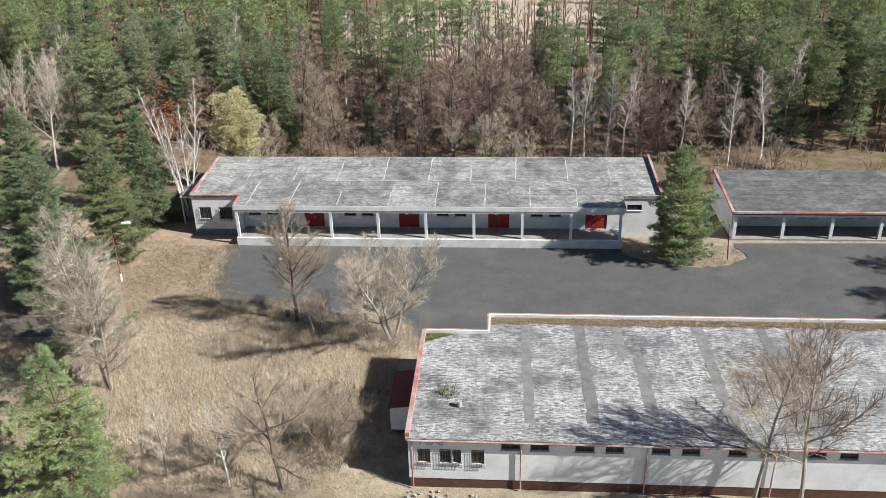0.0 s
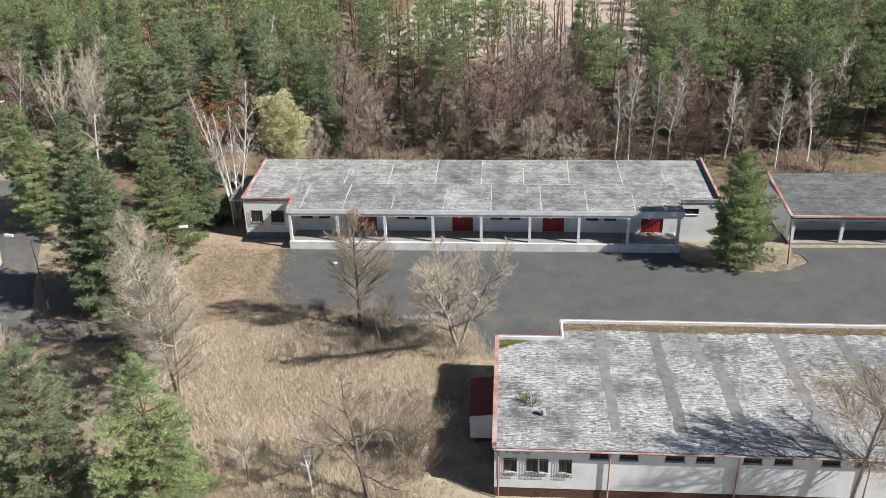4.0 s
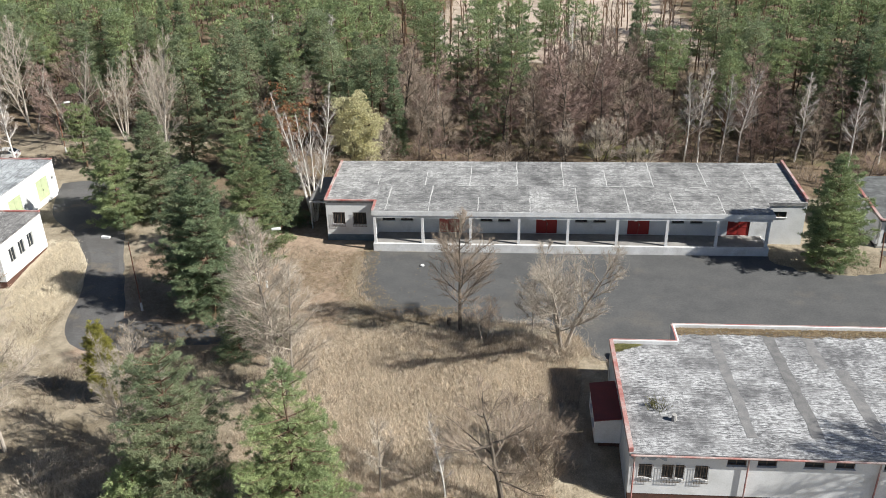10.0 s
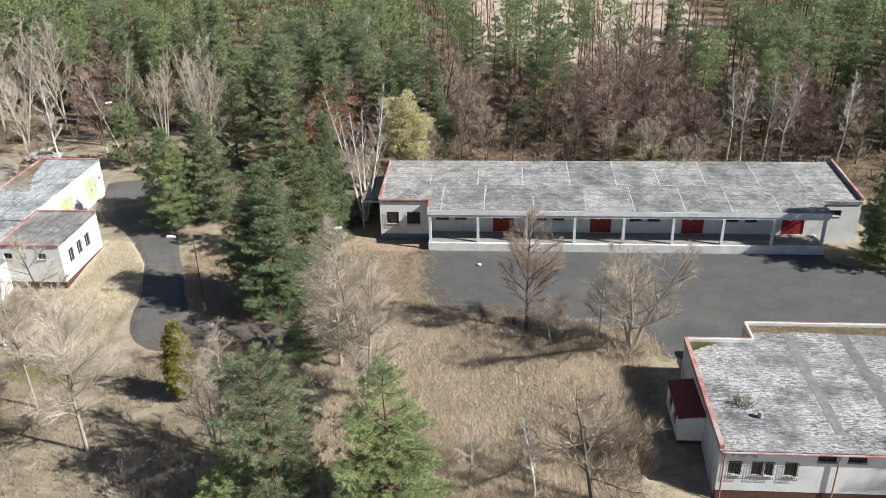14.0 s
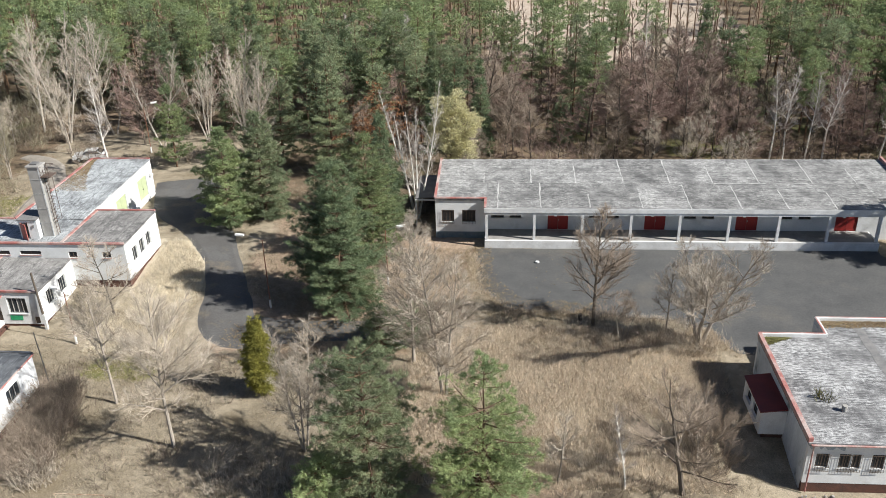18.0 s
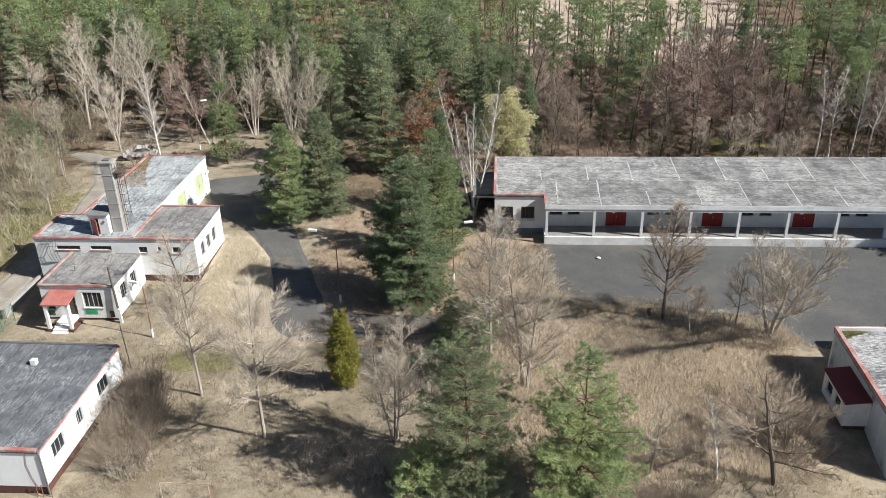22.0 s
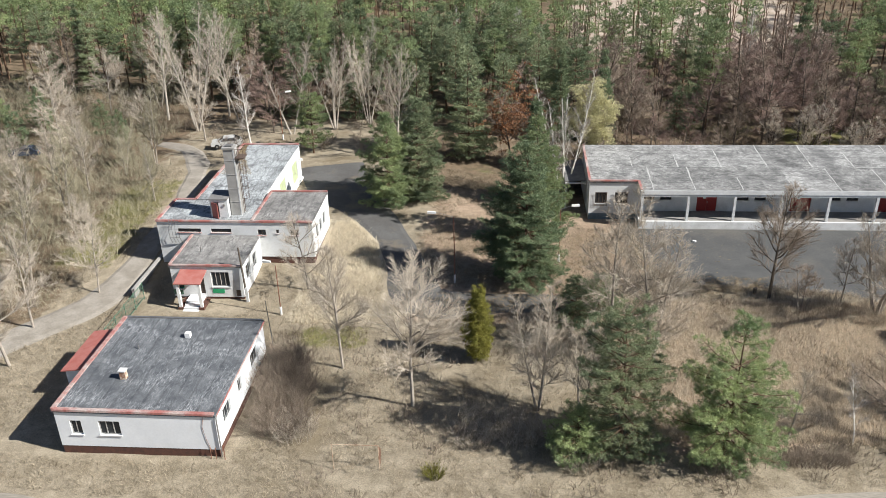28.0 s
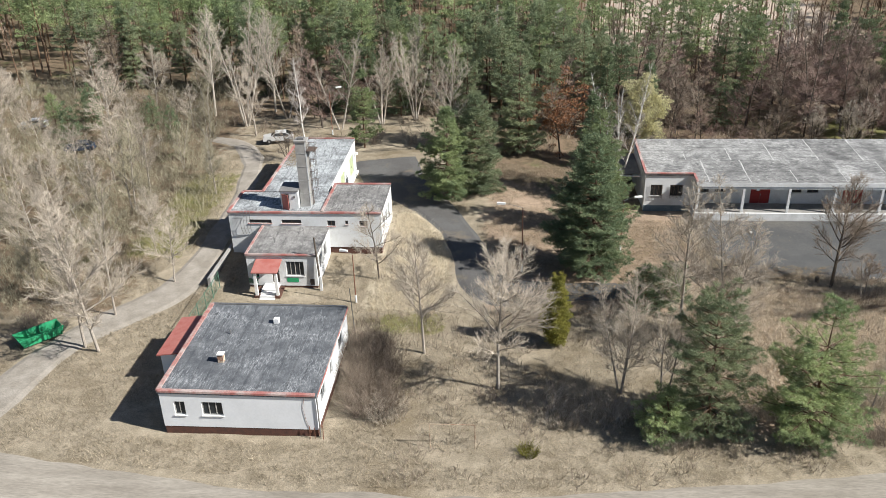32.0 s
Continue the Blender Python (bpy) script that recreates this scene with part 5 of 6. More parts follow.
# rows of trees at the edge of the wood
birch_kinds = [leafless(140 + i, 11.8, M_BIRCH, M_BIRCHTWIG, width=0.22, rise=1.1, fork=0.3, r0=0.13, fine=0.013, limbs=2.6, sub=7.0, twigs=8.0, crook=0.05) for i in range(3)]
for i, (x, y, s) in enumerate(((10.6, 97.0, .95), (12.3, 97.3, 1.0), (15.0, 97.3, .95), (17.2, 97.4, 1.02), (24.1, 97.4, .98), (29.3, 94.2, .98), (34.0, 97.0, 1.0), (-70.6, 88.4, 1.08), (-2.0, 118.0, 1.2), (-22.0, 120.0, 1.2), (-38.0, 118.0, 1.2), (-47.0, 121.0, 1.1), (40.0, 108.0, 1.1))):
    tree("birch_tree", "slender white birch at the wood edge", birch_kinds[i % 3], x, y, s, 77 * i, "birches at the wood edge")
alder_kinds = [leafless(150 + i, 9.5, M_DARKBARK, (M_ALDERTWIG, M_BROWNTWIG)[i % 2], width=0.42, rise=(0.3, 0.55, 0.2, 0.9)[i], fork=0.14, fine=0.0145, limbs=3.0, sub=7.0, twigs=9.0) for i in range(4)]
poplar_kinds = [leafless(160 + i, 16.5, M_PALEBARK, M_TWIG, stems=(4, 1, 2)[i], fine=0.0135, lean=0.24, width=(0.28, 0.48, 0.36)[i], rise=1.5, fork=0.22, limbs=1.7, sub=4.0, twigs=5.0, crook=0.025, r0=0.19) for i in range(3)]
pine_kinds = [conifer(170 + i, 15.0, (8.6, 9.6, 7.4, 4.0, 1.0, 7.0, 2.5)[i], (2.5, 2.3, 2.7, 2.8, 2.9, 2.6, 3.0)[i], 0.75 if i != 4 else 0.6, 1.1, 12, "pine" if i not in (4, 6) else ("fir", "bushy")[i // 6], (M_NEEDLE, M_NEEDLE2, M_FIR, M_NEEDLE2, M_FIR, M_NEEDLE, M_NEEDLE2)[i],
                      size=0.32, leaf_w=0.085, sides=5) for i in range(7)]
rnd = random.Random(41)
taken = [(-32.3, 78.4), (-28.4, 86.8), (-43.3, 89.5), (-35.2, 76.6), (-63.6, 91.4), (-50.2, 92.6), (-37.9, 89.4)]


def clear(x, y, gap):
    if any(math.hypot(x - a, y - b) < gap for a, b in taken):
        return False
    taken.append((x, y))
    return True


for x, y, s in ((-22.5, 97.5, 0.95), (-19.2, 98.0, 0.95), (-26.0, 94.0, 0.7), (6.5, 98.2, 1.05), (8.5, 99.0, 1.0), (19.5, 98.5, 1.0), (21.5, 97.0, 0.95), (-8.0, 100.0, 1.2), (-4.5, 99.0, 1.2), (-12.0, 101.0, 1.2), (0.5, 100.0, 1.2), (3.5, 97.0, 0.9), (27.0, 99.0, 1.0)):
    taken.append((x, y))
    tree("alder_tree", "brown leafless alder behind the long shed", rnd.choice(alder_kinds), x, y, s, rnd.uniform(0, 360), "alders behind the shed")
edge_kinds = [leafless(155 + i, 8.0, M_DARKBARK, (M_ALDERTWIG, M_BROWNTWIG, M_TWIG)[i], width=0.52, rise=(0.35, 0.7, 1.0)[i], fork=0.08, fine=0.015, sub=7.0, twigs=8.0, stems=(1, 1, 3)[i], lean=0.3) for i in range(3)]
for i in range(17):
    x, y = -27 + 3.8 * i + rnd.uniform(-0.8, 0.8), rnd.uniform(88.5, 97.5)
    if clear(x, y, 1.5):
        tree("alder_tree", "bushy brown leafless alder behind the long shed", rnd.choice(edge_kinds), x, y, rnd.uniform(0.55, 1.0), rnd.uniform(0, 360), "alders behind the shed")
for i, (x, y, s) in enumerate(((-82.3, 100.9, 1.07), (-79.6, 107.0, 0.95), (-68.2, 98.9, 0.86), (-62.6, 101.0, 0.78), (-89.0, 107.0, 1.0), (-77.0, 104.0, 0.9), (-58.0, 103.0, 0.8), (-52.4, 89.4, 0.88), (-60.0, 108.0, 0.9))):
    taken.append((x, y))
    tree("poplar_tree", "tall pale leafless poplar at the wood edge", poplar_kinds[i % 3], x, y, s, rnd.uniform(0, 360), "poplars at the wood edge")
tree("oak_tree", "small oak with withered russet leaves", [*leafless(133, 6.0, M_DARKBARK, M_BROWNTWIG), ("leaves", tri_data("leaves", needles(np.random.default_rng(19), np.random.default_rng(18).normal(size=(160, 3)) * (1.0, 1.0, 1.2) + (0, 0, 3.8), np.full(160, 0.35), 26, 0.14, 0.1), M_RUSSET))], -37.9, 89.4, 1.7)
young = [conifer(190 + i, 6.0, 0.4, 1.9, 0.5, 1.3, 9, "bushy", (M_NEEDLE, M_NEEDLE2, M_FIR)[i], size=0.28, leaf_w=0.075) for i in range(3)]
for i in range(22):
    x, y = rnd.uniform(-20, 45) if i < 13 else rnd.uniform(-118, -50), rnd.uniform(93, 112)
    if clear(x, y, 2.0):
        tree("pine_tree", "young green pine at the wood edge", rnd.choice(young), x, y, rnd.uniform(0.6, 1.3), rnd.uniform(0, 360), "young pines at the wood edge")
# the thicket along the gravel path
thicket_kinds = [leafless(180 + i, 10.5, M_BARK, (M_TWIG, M_OLIVETWIG)[i % 2], stems=1 + i % 2, fine=0.013, width=(0.43, 0.35, 0.49, 0.39, 0.55)[i], rise=(1.0, 1.2, 0.7, 1.1, 0.5)[i], fork=0.18, sub=6.0) for i in range(5)]
count = 0
for x, y, s in ((-80.1, 44.3, 1.1), (-78.6, 43.6, 1.2), (-84.2, 50.7, 1.1), (-76.5, 55.6, 0.75), (-79.7, 49.5, 0.95)):
    taken.append((x, y))
    tree("bare_tree", "leafless pale tree by the gravel path", thicket_kinds[0 if x < -79 else 2], x, y, s, rnd.uniform(0, 360), "leafless trees by the path")
while count < 78:
    x, y = rnd.uniform(-130, -78), rnd.uniform(49, 118)
    if near_line(WESTPATH, x, y) < 1.2 or x > -79 and y > 85 or y > 104 and x > -88 or math.hypot(x + 103, y - 92) < 4 or not clear(x, y, 4.0):
        continue
    count += 1
    tree("bare_tree", "leafless pale tree in a thicket", rnd.choice(thicket_kinds), x, y, rnd.uniform(0.5, 1.05), rnd.uniform(0, 360), "trees of the thicket")
# the near wood, tree by tree
count = 0
while count < 210:
    x, y = rnd.uniform(-118, 62), 99 + 26 * rnd.random() ** 0.9
    if not clear(x, y, 2.8) or (x < -74 and y < 112) or (x < -86 and y < 119):
        continue
    count += 1
    brown = 0.85 if -17 < x < 9 else 0.45 if -26 < x < 26 and y < 112 else 0.18
    if rnd.random() < brown:
        tree("alder_tree", "brown leafless tree in the wood", rnd.choice(alder_kinds), x, y, rnd.uniform(0.85, 1.45), rnd.uniform(0, 360), "leafless trees of the wood")
    else:
        tree("pine_tree", "green pine with a bare reddish trunk in the wood", rnd.choice(pine_kinds), x, y, rnd.uniform(0.7, 1.0), rnd.uniform(0, 360), "pines of the wood")


# ---- the far wood ----
def arrays(kind):
    out = []
    for _, me in kind:
        co = np.empty(len(me.vertices) * 3, np.float32)
        me.vertices.foreach_get("co", co)
        out.append((co.reshape(-1, 3), [tuple(p.vertices) for p in me.polygons]))
    return out


far_pines = [conifer_parts(300 + i, 15.5, (8.5, 7.5, 9.0, 6.0)[i], 2.2, 1.0, 0.62, 6, "pine", size=0.46, leaf_w=0.16, sides=4, limb=False) for i in range(4)]
far_bare = [bare_parts(310 + i, 14.0, width=0.23, rise=1.4, fine=0.028, limbs=1.4, sub=3.0, twigs=3.0, fork=0.35) for i in range(3)]
green, trunks, twig = [], Mesh(), Mesh()
rng = np.random.default_rng(77)
rnd = random.Random(78)
far_spots = []
for row in range(27):
    y = 126 + row * 4.6
    step = 4.8 if y < 170 else 6.0
    x = -215 + rnd.uniform(0, 4)
    while x < 120:
        px, py = x + rnd.uniform(-1.6, 1.6), y + rnd.uniform(-1.8, 1.8)
        x += step
        if (py > 175 and abs(px - 4) < 30 and rnd.random() < 0.75) or (py > 134 and abs(px - 2) < 22 and rnd.random() < 0.45) or rnd.random() < 0.12:
            continue
        far_spots.append((px, py))
for px, py in far_spots:
    s, a = rnd.uniform(0.75, 1.08), rnd.uniform(0, 6.283)
    rot = np.array([[math.cos(a), -math.sin(a), 0], [math.sin(a), math.cos(a), 0], [0, 0, 1]]) * s
    at = np.array([px, py, gz(px, py)])
    middle = -26 < px < 24
    if rnd.random() < (0.88 if abs(px - 2) < 24 and py > 134 else 0.6 if middle else 0.25):
        w, t = rnd.choice(far_bare)
        trunks.add([tuple(v) for v in np.array(w.v) @ rot.T + at], w.f)
        twig.add([tuple(v) for v in np.array(t.v) @ rot.T + at], t.f)
    else:
        w, c = rnd.choice(far_pines)
        trunks.add([tuple(v) for v in np.array(w.v) @ rot.T + at], w.f)
        green.append(c @ rot.T + at)
tagged(part("far_wood_crowns", tri_data("far_wood_crowns", np.concatenate(green), M_NEEDLE), None), "green pine crowns of the far wood", "woods", "", "stuff")
tagged(part("far_wood_trunks", trunks, M_PINEBARK), "reddish brown trunks of the far wood", "woods", "", "stuff")
tagged(part("far_wood_twigs", twig, M_BROWNTWIG), "brown twigs of leafless trees in the far wood", "woods", "", "stuff")


# ---- undergrowth and grass ----
def bush_mesh(seed, h, width, stems, fine=0.009):
    rnd = random.Random(seed)
    m = Mesh()
    for _ in range(stems):
        a, r = rnd.uniform(0, 6.283), width * 0.45 * math.sqrt(rnd.random())
        p = Vector((r * math.cos(a), r * math.sin(a), -0.1))
        d = Vector((0.45 * math.cos(a) * rnd.random(), 0.45 * math.sin(a) * rnd.random(), 1)).normalized()
        L = h * rnd.uniform(0.5, 1.05)
        for i in range(3):
            d = (d + Vector((rnd.gauss(0, .28), rnd.gauss(0, .28), -0.06))).normalized()
            e = p + d * L / 3
            m.tube(p, e, fine * (1.6 - 0.4 * i), fine * (1.2 - 0.35 * i), 3, False)
            for _ in range(2):
                t = d + Vector((rnd.gauss(0, .6), rnd.gauss(0, .6), 0.25))
                q = p.lerp(e, rnd.random())
                m.tube(q, q + t.normalized() * L * rnd.uniform(.15, .3), fine * 0.8, fine * 0.5, 3, False)
            p = e
    return m


for i, (x, y, h, w, mat) in enumerate(((-55.0, 40.8, 2.7, 4.6, M_BROWNTWIG), (-54.6, 37.3, 2.2, 4.4, M_BROWNTWIG), (-55.6, 43.8, 2.5, 3.6, M_BROWNTWIG), (-53.2, 36.0, 1.6, 3.0, M_TWIG), (-37.5, 36.6, 1.7, 4.0, M_TWIG),
                                       (-40.5, 36.0, 1.3, 3.0, M_TWIG), (-9.0, 39.5, 2.4, 3.5, M_BROWNTWIG), (-8.2, 43.0, 2.2, 3.0, M_BROWNTWIG), (-33.5, 33.8, 1.8, 3.0, M_TWIG), (-7.5, 53.0, 2.0, 3.5, M_TWIG), (-28.0, 85.5, 2.2, 4.0, M_BROWNTWIG), (-10.0, 55.0, 1.4, 3.0, M_TWIG), (-33.0, 80.0, 2.5, 4.0, M_BROWNTWIG))):
    b = tagged(part("bush", bush_mesh(400 + i, h, w, 170 if i > 2 else 620), mat), "leafless brown bush in dry grass", "bush", "bushes in the grass")
    b.location = (x, y, gz(x, y))
hedge = tagged(part("bush", bush_mesh(425, 1.5, 3.6, 320), M_BROWNTWIG), "dense brown twiggy bush beside the track", "bush", "bushes in the grass")
hedge.matrix_basis = pose(-18.0, 34.6, gz(-18, 34.6)) @ Matrix.Diagonal((1.5, 0.5, 1, 1))
b = tree("bare_tree", "small dark leafless tree at the boiler house corner", leafless(134, 5.5, M_DARKBARK, M_BROWNTWIG, stems=4, lean=0.4, width=0.43), -72.6, 86.2)
tufty = tagged(part("bush", bush_mesh(430, 0.9, 1.2, 120), M_THUJA), "low ochre broom bush in dry grass", "bush")
tufty.location = (-43.0, 32.2, 0)
under, scrub, weeds = Mesh(), Mesh(), Mesh()
rnd = random.Random(90)
base = [bush_mesh(440 + i, 1.8, 2.4, 11, 0.016) for i in range(5)]
tall = [bush_mesh(445 + i, 3.3, 3.6, 16, 0.012) for i in range(5)]


def scatter(into, kinds, x, y, small, large):
    m, s, a = rnd.choice(kinds), rnd.uniform(small, large), rnd.uniform(0, 6.28)
    ca, sa, z = math.cos(a) * s, math.sin(a) * s, gz(x, y)
    into.add([(x + ca * p[0] - sa * p[1], y + sa * p[0] + ca * p[1], z + s * p[2]) for p in m.v], m.f)


for _ in range(430):
    x, y = rnd.uniform(-125, 60), 86 + 34 * rnd.random()
    if near_line(WESTPATH, x, y) < 1.0 or (-80 < x < -52 and y < 92) or math.hypot(x + 76, y - 94.6) < 4 or math.hypot(x + 103, y - 92) < 3.5:
        continue
    scatter(under, base, x, y, 0.5, 1.3)
for _ in range(760):
    x, y = rnd.uniform(-132, -77.5), rnd.uniform(47, 122)
    if near_line(WESTPATH, x, y) < 1.4 or (-84 < x and y > 84) or (y > 106 and x > -88) or math.hypot(x + 103, y - 92) < 3.5:
        continue
    scatter(scrub, tall, x, y, 0.45, 1.2)
tagged(part("thicket_scrub", scrub, M_OLIVETWIG), "dense fine olive and tan leafless scrub beside the gravel path", "scrub", "", "stuff")
weed_kinds = [bush_mesh(460 + i, 0.6, 1.5, 12, 0.010) for i in range(4)]
n = 0
while n < 420:
    x, y = rnd.uniform(-57, -6), rnd.uniform(28.5, 57)
    if noise.noise(Vector((x * 0.17, y * 0.17, 5))) < 0.02 + rnd.uniform(-0.2, 0.2) or inside(YARD, x, y) or near_line(DRIVE, x, y) < 0.8 or near_line(SOUTHROAD, x, y) < 0.5 or (x < -56.5 and 32 < y < 47) or (x > -6.5 and y > 36):
        continue
    n += 1
    scatter(weeds, weed_kinds, x, y, 0.5, 1.5)
tagged(part("dry_weeds", weeds, M_BROWNTWIG), "low brown dead weeds in dry grass", "weeds", "", "stuff")
low = [bush_mesh(450 + i, 1.1, 2.2, 9, 0.02) for i in range(4)]
for _ in range(200):
    x, y = rnd.uniform(-34, 40), rnd.uniform(84.6, 102)
    m, s, a = rnd.choice(low), rnd.uniform(0.6, 1.4), rnd.uniform(0, 6.28)
    ca, sa, z = math.cos(a) * s, math.sin(a) * s, gz(x, y)
    under.add([(x + ca * p[0] - sa * p[1], y + sa * p[0] + ca * p[1], z + s * p[2]) for p in m.v], m.f)
tagged(part("undergrowth", under, M_BROWNTWIG), "tangled brown leafless undergrowth under the trees", "undergrowth", "", "stuff")


def grass(name, label, spots, low, high, width, mat, seed, per=4):
    rng = np.random.default_rng(seed)
    p = np.array([(x, y, gz(x, y) - 0.08) for x, y in spots])
    p = np.repeat(p, per, 0) + rng.normal(scale=(0.14, 0.14, 0), size=(len(p) * per, 3))
    a = rng.uniform(0, 6.283, len(p))
    side = np.stack([np.cos(a), np.sin(a), 0 * a], 1) * width
    tip = p + np.stack([rng.normal(scale=0.22, size=len(p)), rng.normal(scale=0.22, size=len(p)), rng.uniform(low, high, len(p))], 1)
    return tagged(part(name, tri_data(name, np.stack([p - side, p + side, tip], 1).reshape(-1, 3), mat), None), label, "grass", "", "stuff")


FOOT = [(-29.9, 71.0, 18.2, 83.5), (24.5, 72.5, 62, 83), (-5.4, 37.4, 43, 52.6), (-71, 33, -57.3, 46), (-72.6, 60.8, -56.7, 84), (-69.3, 52.2, -62, 61)]


def open_ground(x, y):
    if any(a - 0.2 < x < c + 0.2 and b - 0.2 < y < d + 0.2 for a, b, c, d in FOOT) or inside(YARD, x, y):
        return False
    return min(near_line(DRIVE, x, y), near_line(WESTPATH, x, y), near_line(SOUTHROAD, x, y)) > 0.12 + 0.45 * noise.noise(Vector((x * 0.7, y * 0.7, 1)))


rnd = random.Random(61)
field, rough_g = [], []
while len(field) < 32000:
    x, y = rnd.uniform(-30, -5), rnd.uniform(36.5, 56)
    if x > -9.5 + 0.15 * (47 - y) and y < 47:
        continue
    if open_ground(x, y) and noise.noise(Vector((x * 0.12, y * 0.12, 2))) > -0.25 - 0.3 * smooth((54 - y) / 8):
        field.append((x, y))
while len(rough_g) < 52000:
    x, y = rnd.uniform(-92, 30), rnd.uniform(24, 86)
    if x > -34 and y > 72:
        continue
    if open_ground(x, y) and noise.noise(Vector((x * 0.2, y * 0.2, 9))) > -0.3:
        rough_g.append((x, y))
straw_spots = []
while len(straw_spots) < 9000:
    x, y = rnd.uniform(-57, -50.5), rnd.uniform(51, 70)
    if open_ground(x, y):
        straw_spots.append((x, y))
for (x0, y0), (x1, y1) in zip(YARD, YARD[1:]):
    if x0 < -3.5 and y0 < 70:
        for _ in range(26):
            t = rnd.random()
            field.append((x0 + (x1 - x0) * t + rnd.gauss(0, 0.35), y0 + (y1 - y0) * t - abs(rnd.gauss(0, 0.6)) + 0.25))
grass("reed_grass", "tall dry straw-coloured reed grass", field, 0.18, 0.5, 0.016, M_BLADE, 1)
grass("straw_grass", "pale dry straw beside the boiler house", straw_spots, 0.12, 0.4, 0.016, M_STRAW, 4)
grass("rough_grass", "short dry tan grass", rough_g, 0.08, 0.32, 0.015, M_BLADE2, 2)


# ---- small things outdoors ----
def lamp_post(x, y, h, arm, label):
    z = gz(x, y)
    t = thing("street_lamp", label, "street lamp", "street lamps")
    part("pole", Mesh().tube((x, y, z - 0.2), (x, y, z + h), 0.055, 0.04, 8), M_RUST, t)
    part("base", Mesh().tube((x, y, z - 0.2), (x, y, z + 0.7), 0.11, 0.10, 8), M_CONCRETE, t)
    ax, ay = arm
    part("arm", Mesh().tube((x, y, z + h), (x + ax * 0.8, y + ay * 0.8, z + h + 0.35), 0.022, 0.018, 6), M_STEEL, t)
    c = Vector((x + ax, y + ay, z + h + 0.38))
    d = Vector((ax, ay, 0)).normalized() * 0.38
    s = Vector((-d.y, d.x, 0)) * 0.4
    ring = [c - d - s * 0.6, c + d - s, c + d * 1.1, c + d + s, c - d + s * 0.6]
    part("lamp_head", Mesh().slab([tuple(v) for v in ring], 0.16), M_WHITE, t, "white lamp head")
    return t


lamp_post(-43.2, 58.4, 6.6, (-2.0, 0.3), "rusty street lamp with white head beside the drive")
lamp_post(-33.3, 63.3, 5.5, (1.4, 0.3), "rusty street lamp standing in leaf litter")
lamp_post(-68.9, 96.5, 6.2, (1.2, 0.6), "rusty street lamp at the wood edge")
lamp_post(-58.3, 52.4, 4.8, (-0.8, 0.2), "rusty lamp post with white head near the entrance wing")
pole = thing("wooden_pole", "dark wooden pole on a concrete stub by the wall", "pole")
part("shaft", Mesh().tube((-62.0, 54.6, 0.6), (-62.25, 54.8, 5.3), 0.11, 0.08, 8), M_DARKBARK, pole)
part("stub", bar(-62.02, 54.4, -0.5, -61.8, 54.6, 1.4), M_CONCRETE, pole)
wire = tagged(part("thin_pole", Mesh().tube((-57.2, 45.9, -0.2), (-57.45, 46.0, 5.0), 0.05, 0.035, 6), M_STEEL), "thin grey leaning pole beside the square house", "pole")
stake = tagged(part("thin_pole", Mesh().tube((-19.3, 68.0, 0), (-19.3, 68.0, 0.1), 0.2, 0.2, 8), M_CONCRETE), "low concrete cover on the asphalt", "cover")
isle = thing("lamp_stump", "rusty pole on the grassy island beside the pine", "pole")
part("shaft", Mesh().tube((23.6, 69.0, 0), (23.4, 69.2, 3.6), 0.07, 0.05, 8), M_RUST, isle)

goal = thing("football_goal", "small worn cream goal frame in dry grass", "goal")
for x in (-49.8, -46.7):
    part("goal_post", Mesh().tube((x, 32.6, -0.1), (x, 32.6, 1.95), 0.03, 0.03, 8), M_GOAL, goal)
part("crossbar", Mesh().tube((-49.85, 32.6, 1.95), (-46.65, 32.6, 1.95), 0.03, 0.03, 8), M_GOAL, goal)
net = Mesh()
for i in range(9):
    net.tube((-46.7, 32.6 + 0.1 * i, 1.9 - 0.1 * i), (-46.7, 32.6 + 0.1 * i, 0), 0.008, 0.008, 3)
part("net", net, M_RUST, goal)

# green fence along the path
fence = thing("mesh_fence", "green mesh fence between path and buildings", "fence")
fx, fy0, fy1 = -71.7, 46.8, 54.6
for i in range(5):
    y = fy0 + (fy1 - fy0) * i / 4
    z = gz(fx, y)
    part("fence_post", Mesh().tube((fx, y, z - 0.2), (fx, y, z + 1.7), 0.04, 0.04, 6), M_DULLGREEN, fence)
    if i < 4:
        y2 = fy0 + (fy1 - fy0) * (i + 1) / 4
        z2 = gz(fx, y2)
        m = Mesh().tube((fx, y, z + 1.6), (fx, y2, z2 + 1.6), 0.025, 0.025, 4).tube((fx, y, z + 0.15), (fx, y2, z2 + 0.15), 0.025, 0.025, 4)
        for k in range(1, 10):
            t = k / 10
            m.tube((fx, y + (y2 - y) * t, z + (z2 - z) * t + 0.15), (fx, y + (y2 - y) * t, z + (z2 - z) * t + 1.6), 0.012, 0.012, 3)
        m.tube((fx, y, z + 0.15), (fx, y2, z2 + 1.6), 0.015, 0.015, 3)
        part("fence_panel", m, M_DULLGREEN, fence)
wallrow = thing("garden_wall", "low dark retaining wall beside the path", "wall")
part("wall", bar(-72.9, 54.8, -0.3, -72.65, 66.0, 0.9), M_CHIMNEY, wallrow)

for i, (x, y, w) in enumerate(((-38.2, 36.8, 3.4), (-40.8, 37.4, 2.8), (-36.0, 36.2, 3.0), (-34.0, 36.5, 2.6))):
    heap = tagged(part("brushwood", bush_mesh(490 + i, 1.6, w, 70, 0.012), M_TWIG), "heap of cut grey branches lying in dry grass", "branches", "brushwood heaps")
    heap.matrix_basis = pose(x, y, gz(x, y) + 0.35, 62 - 20 * i, 25 * (i - 1), 80 * i)
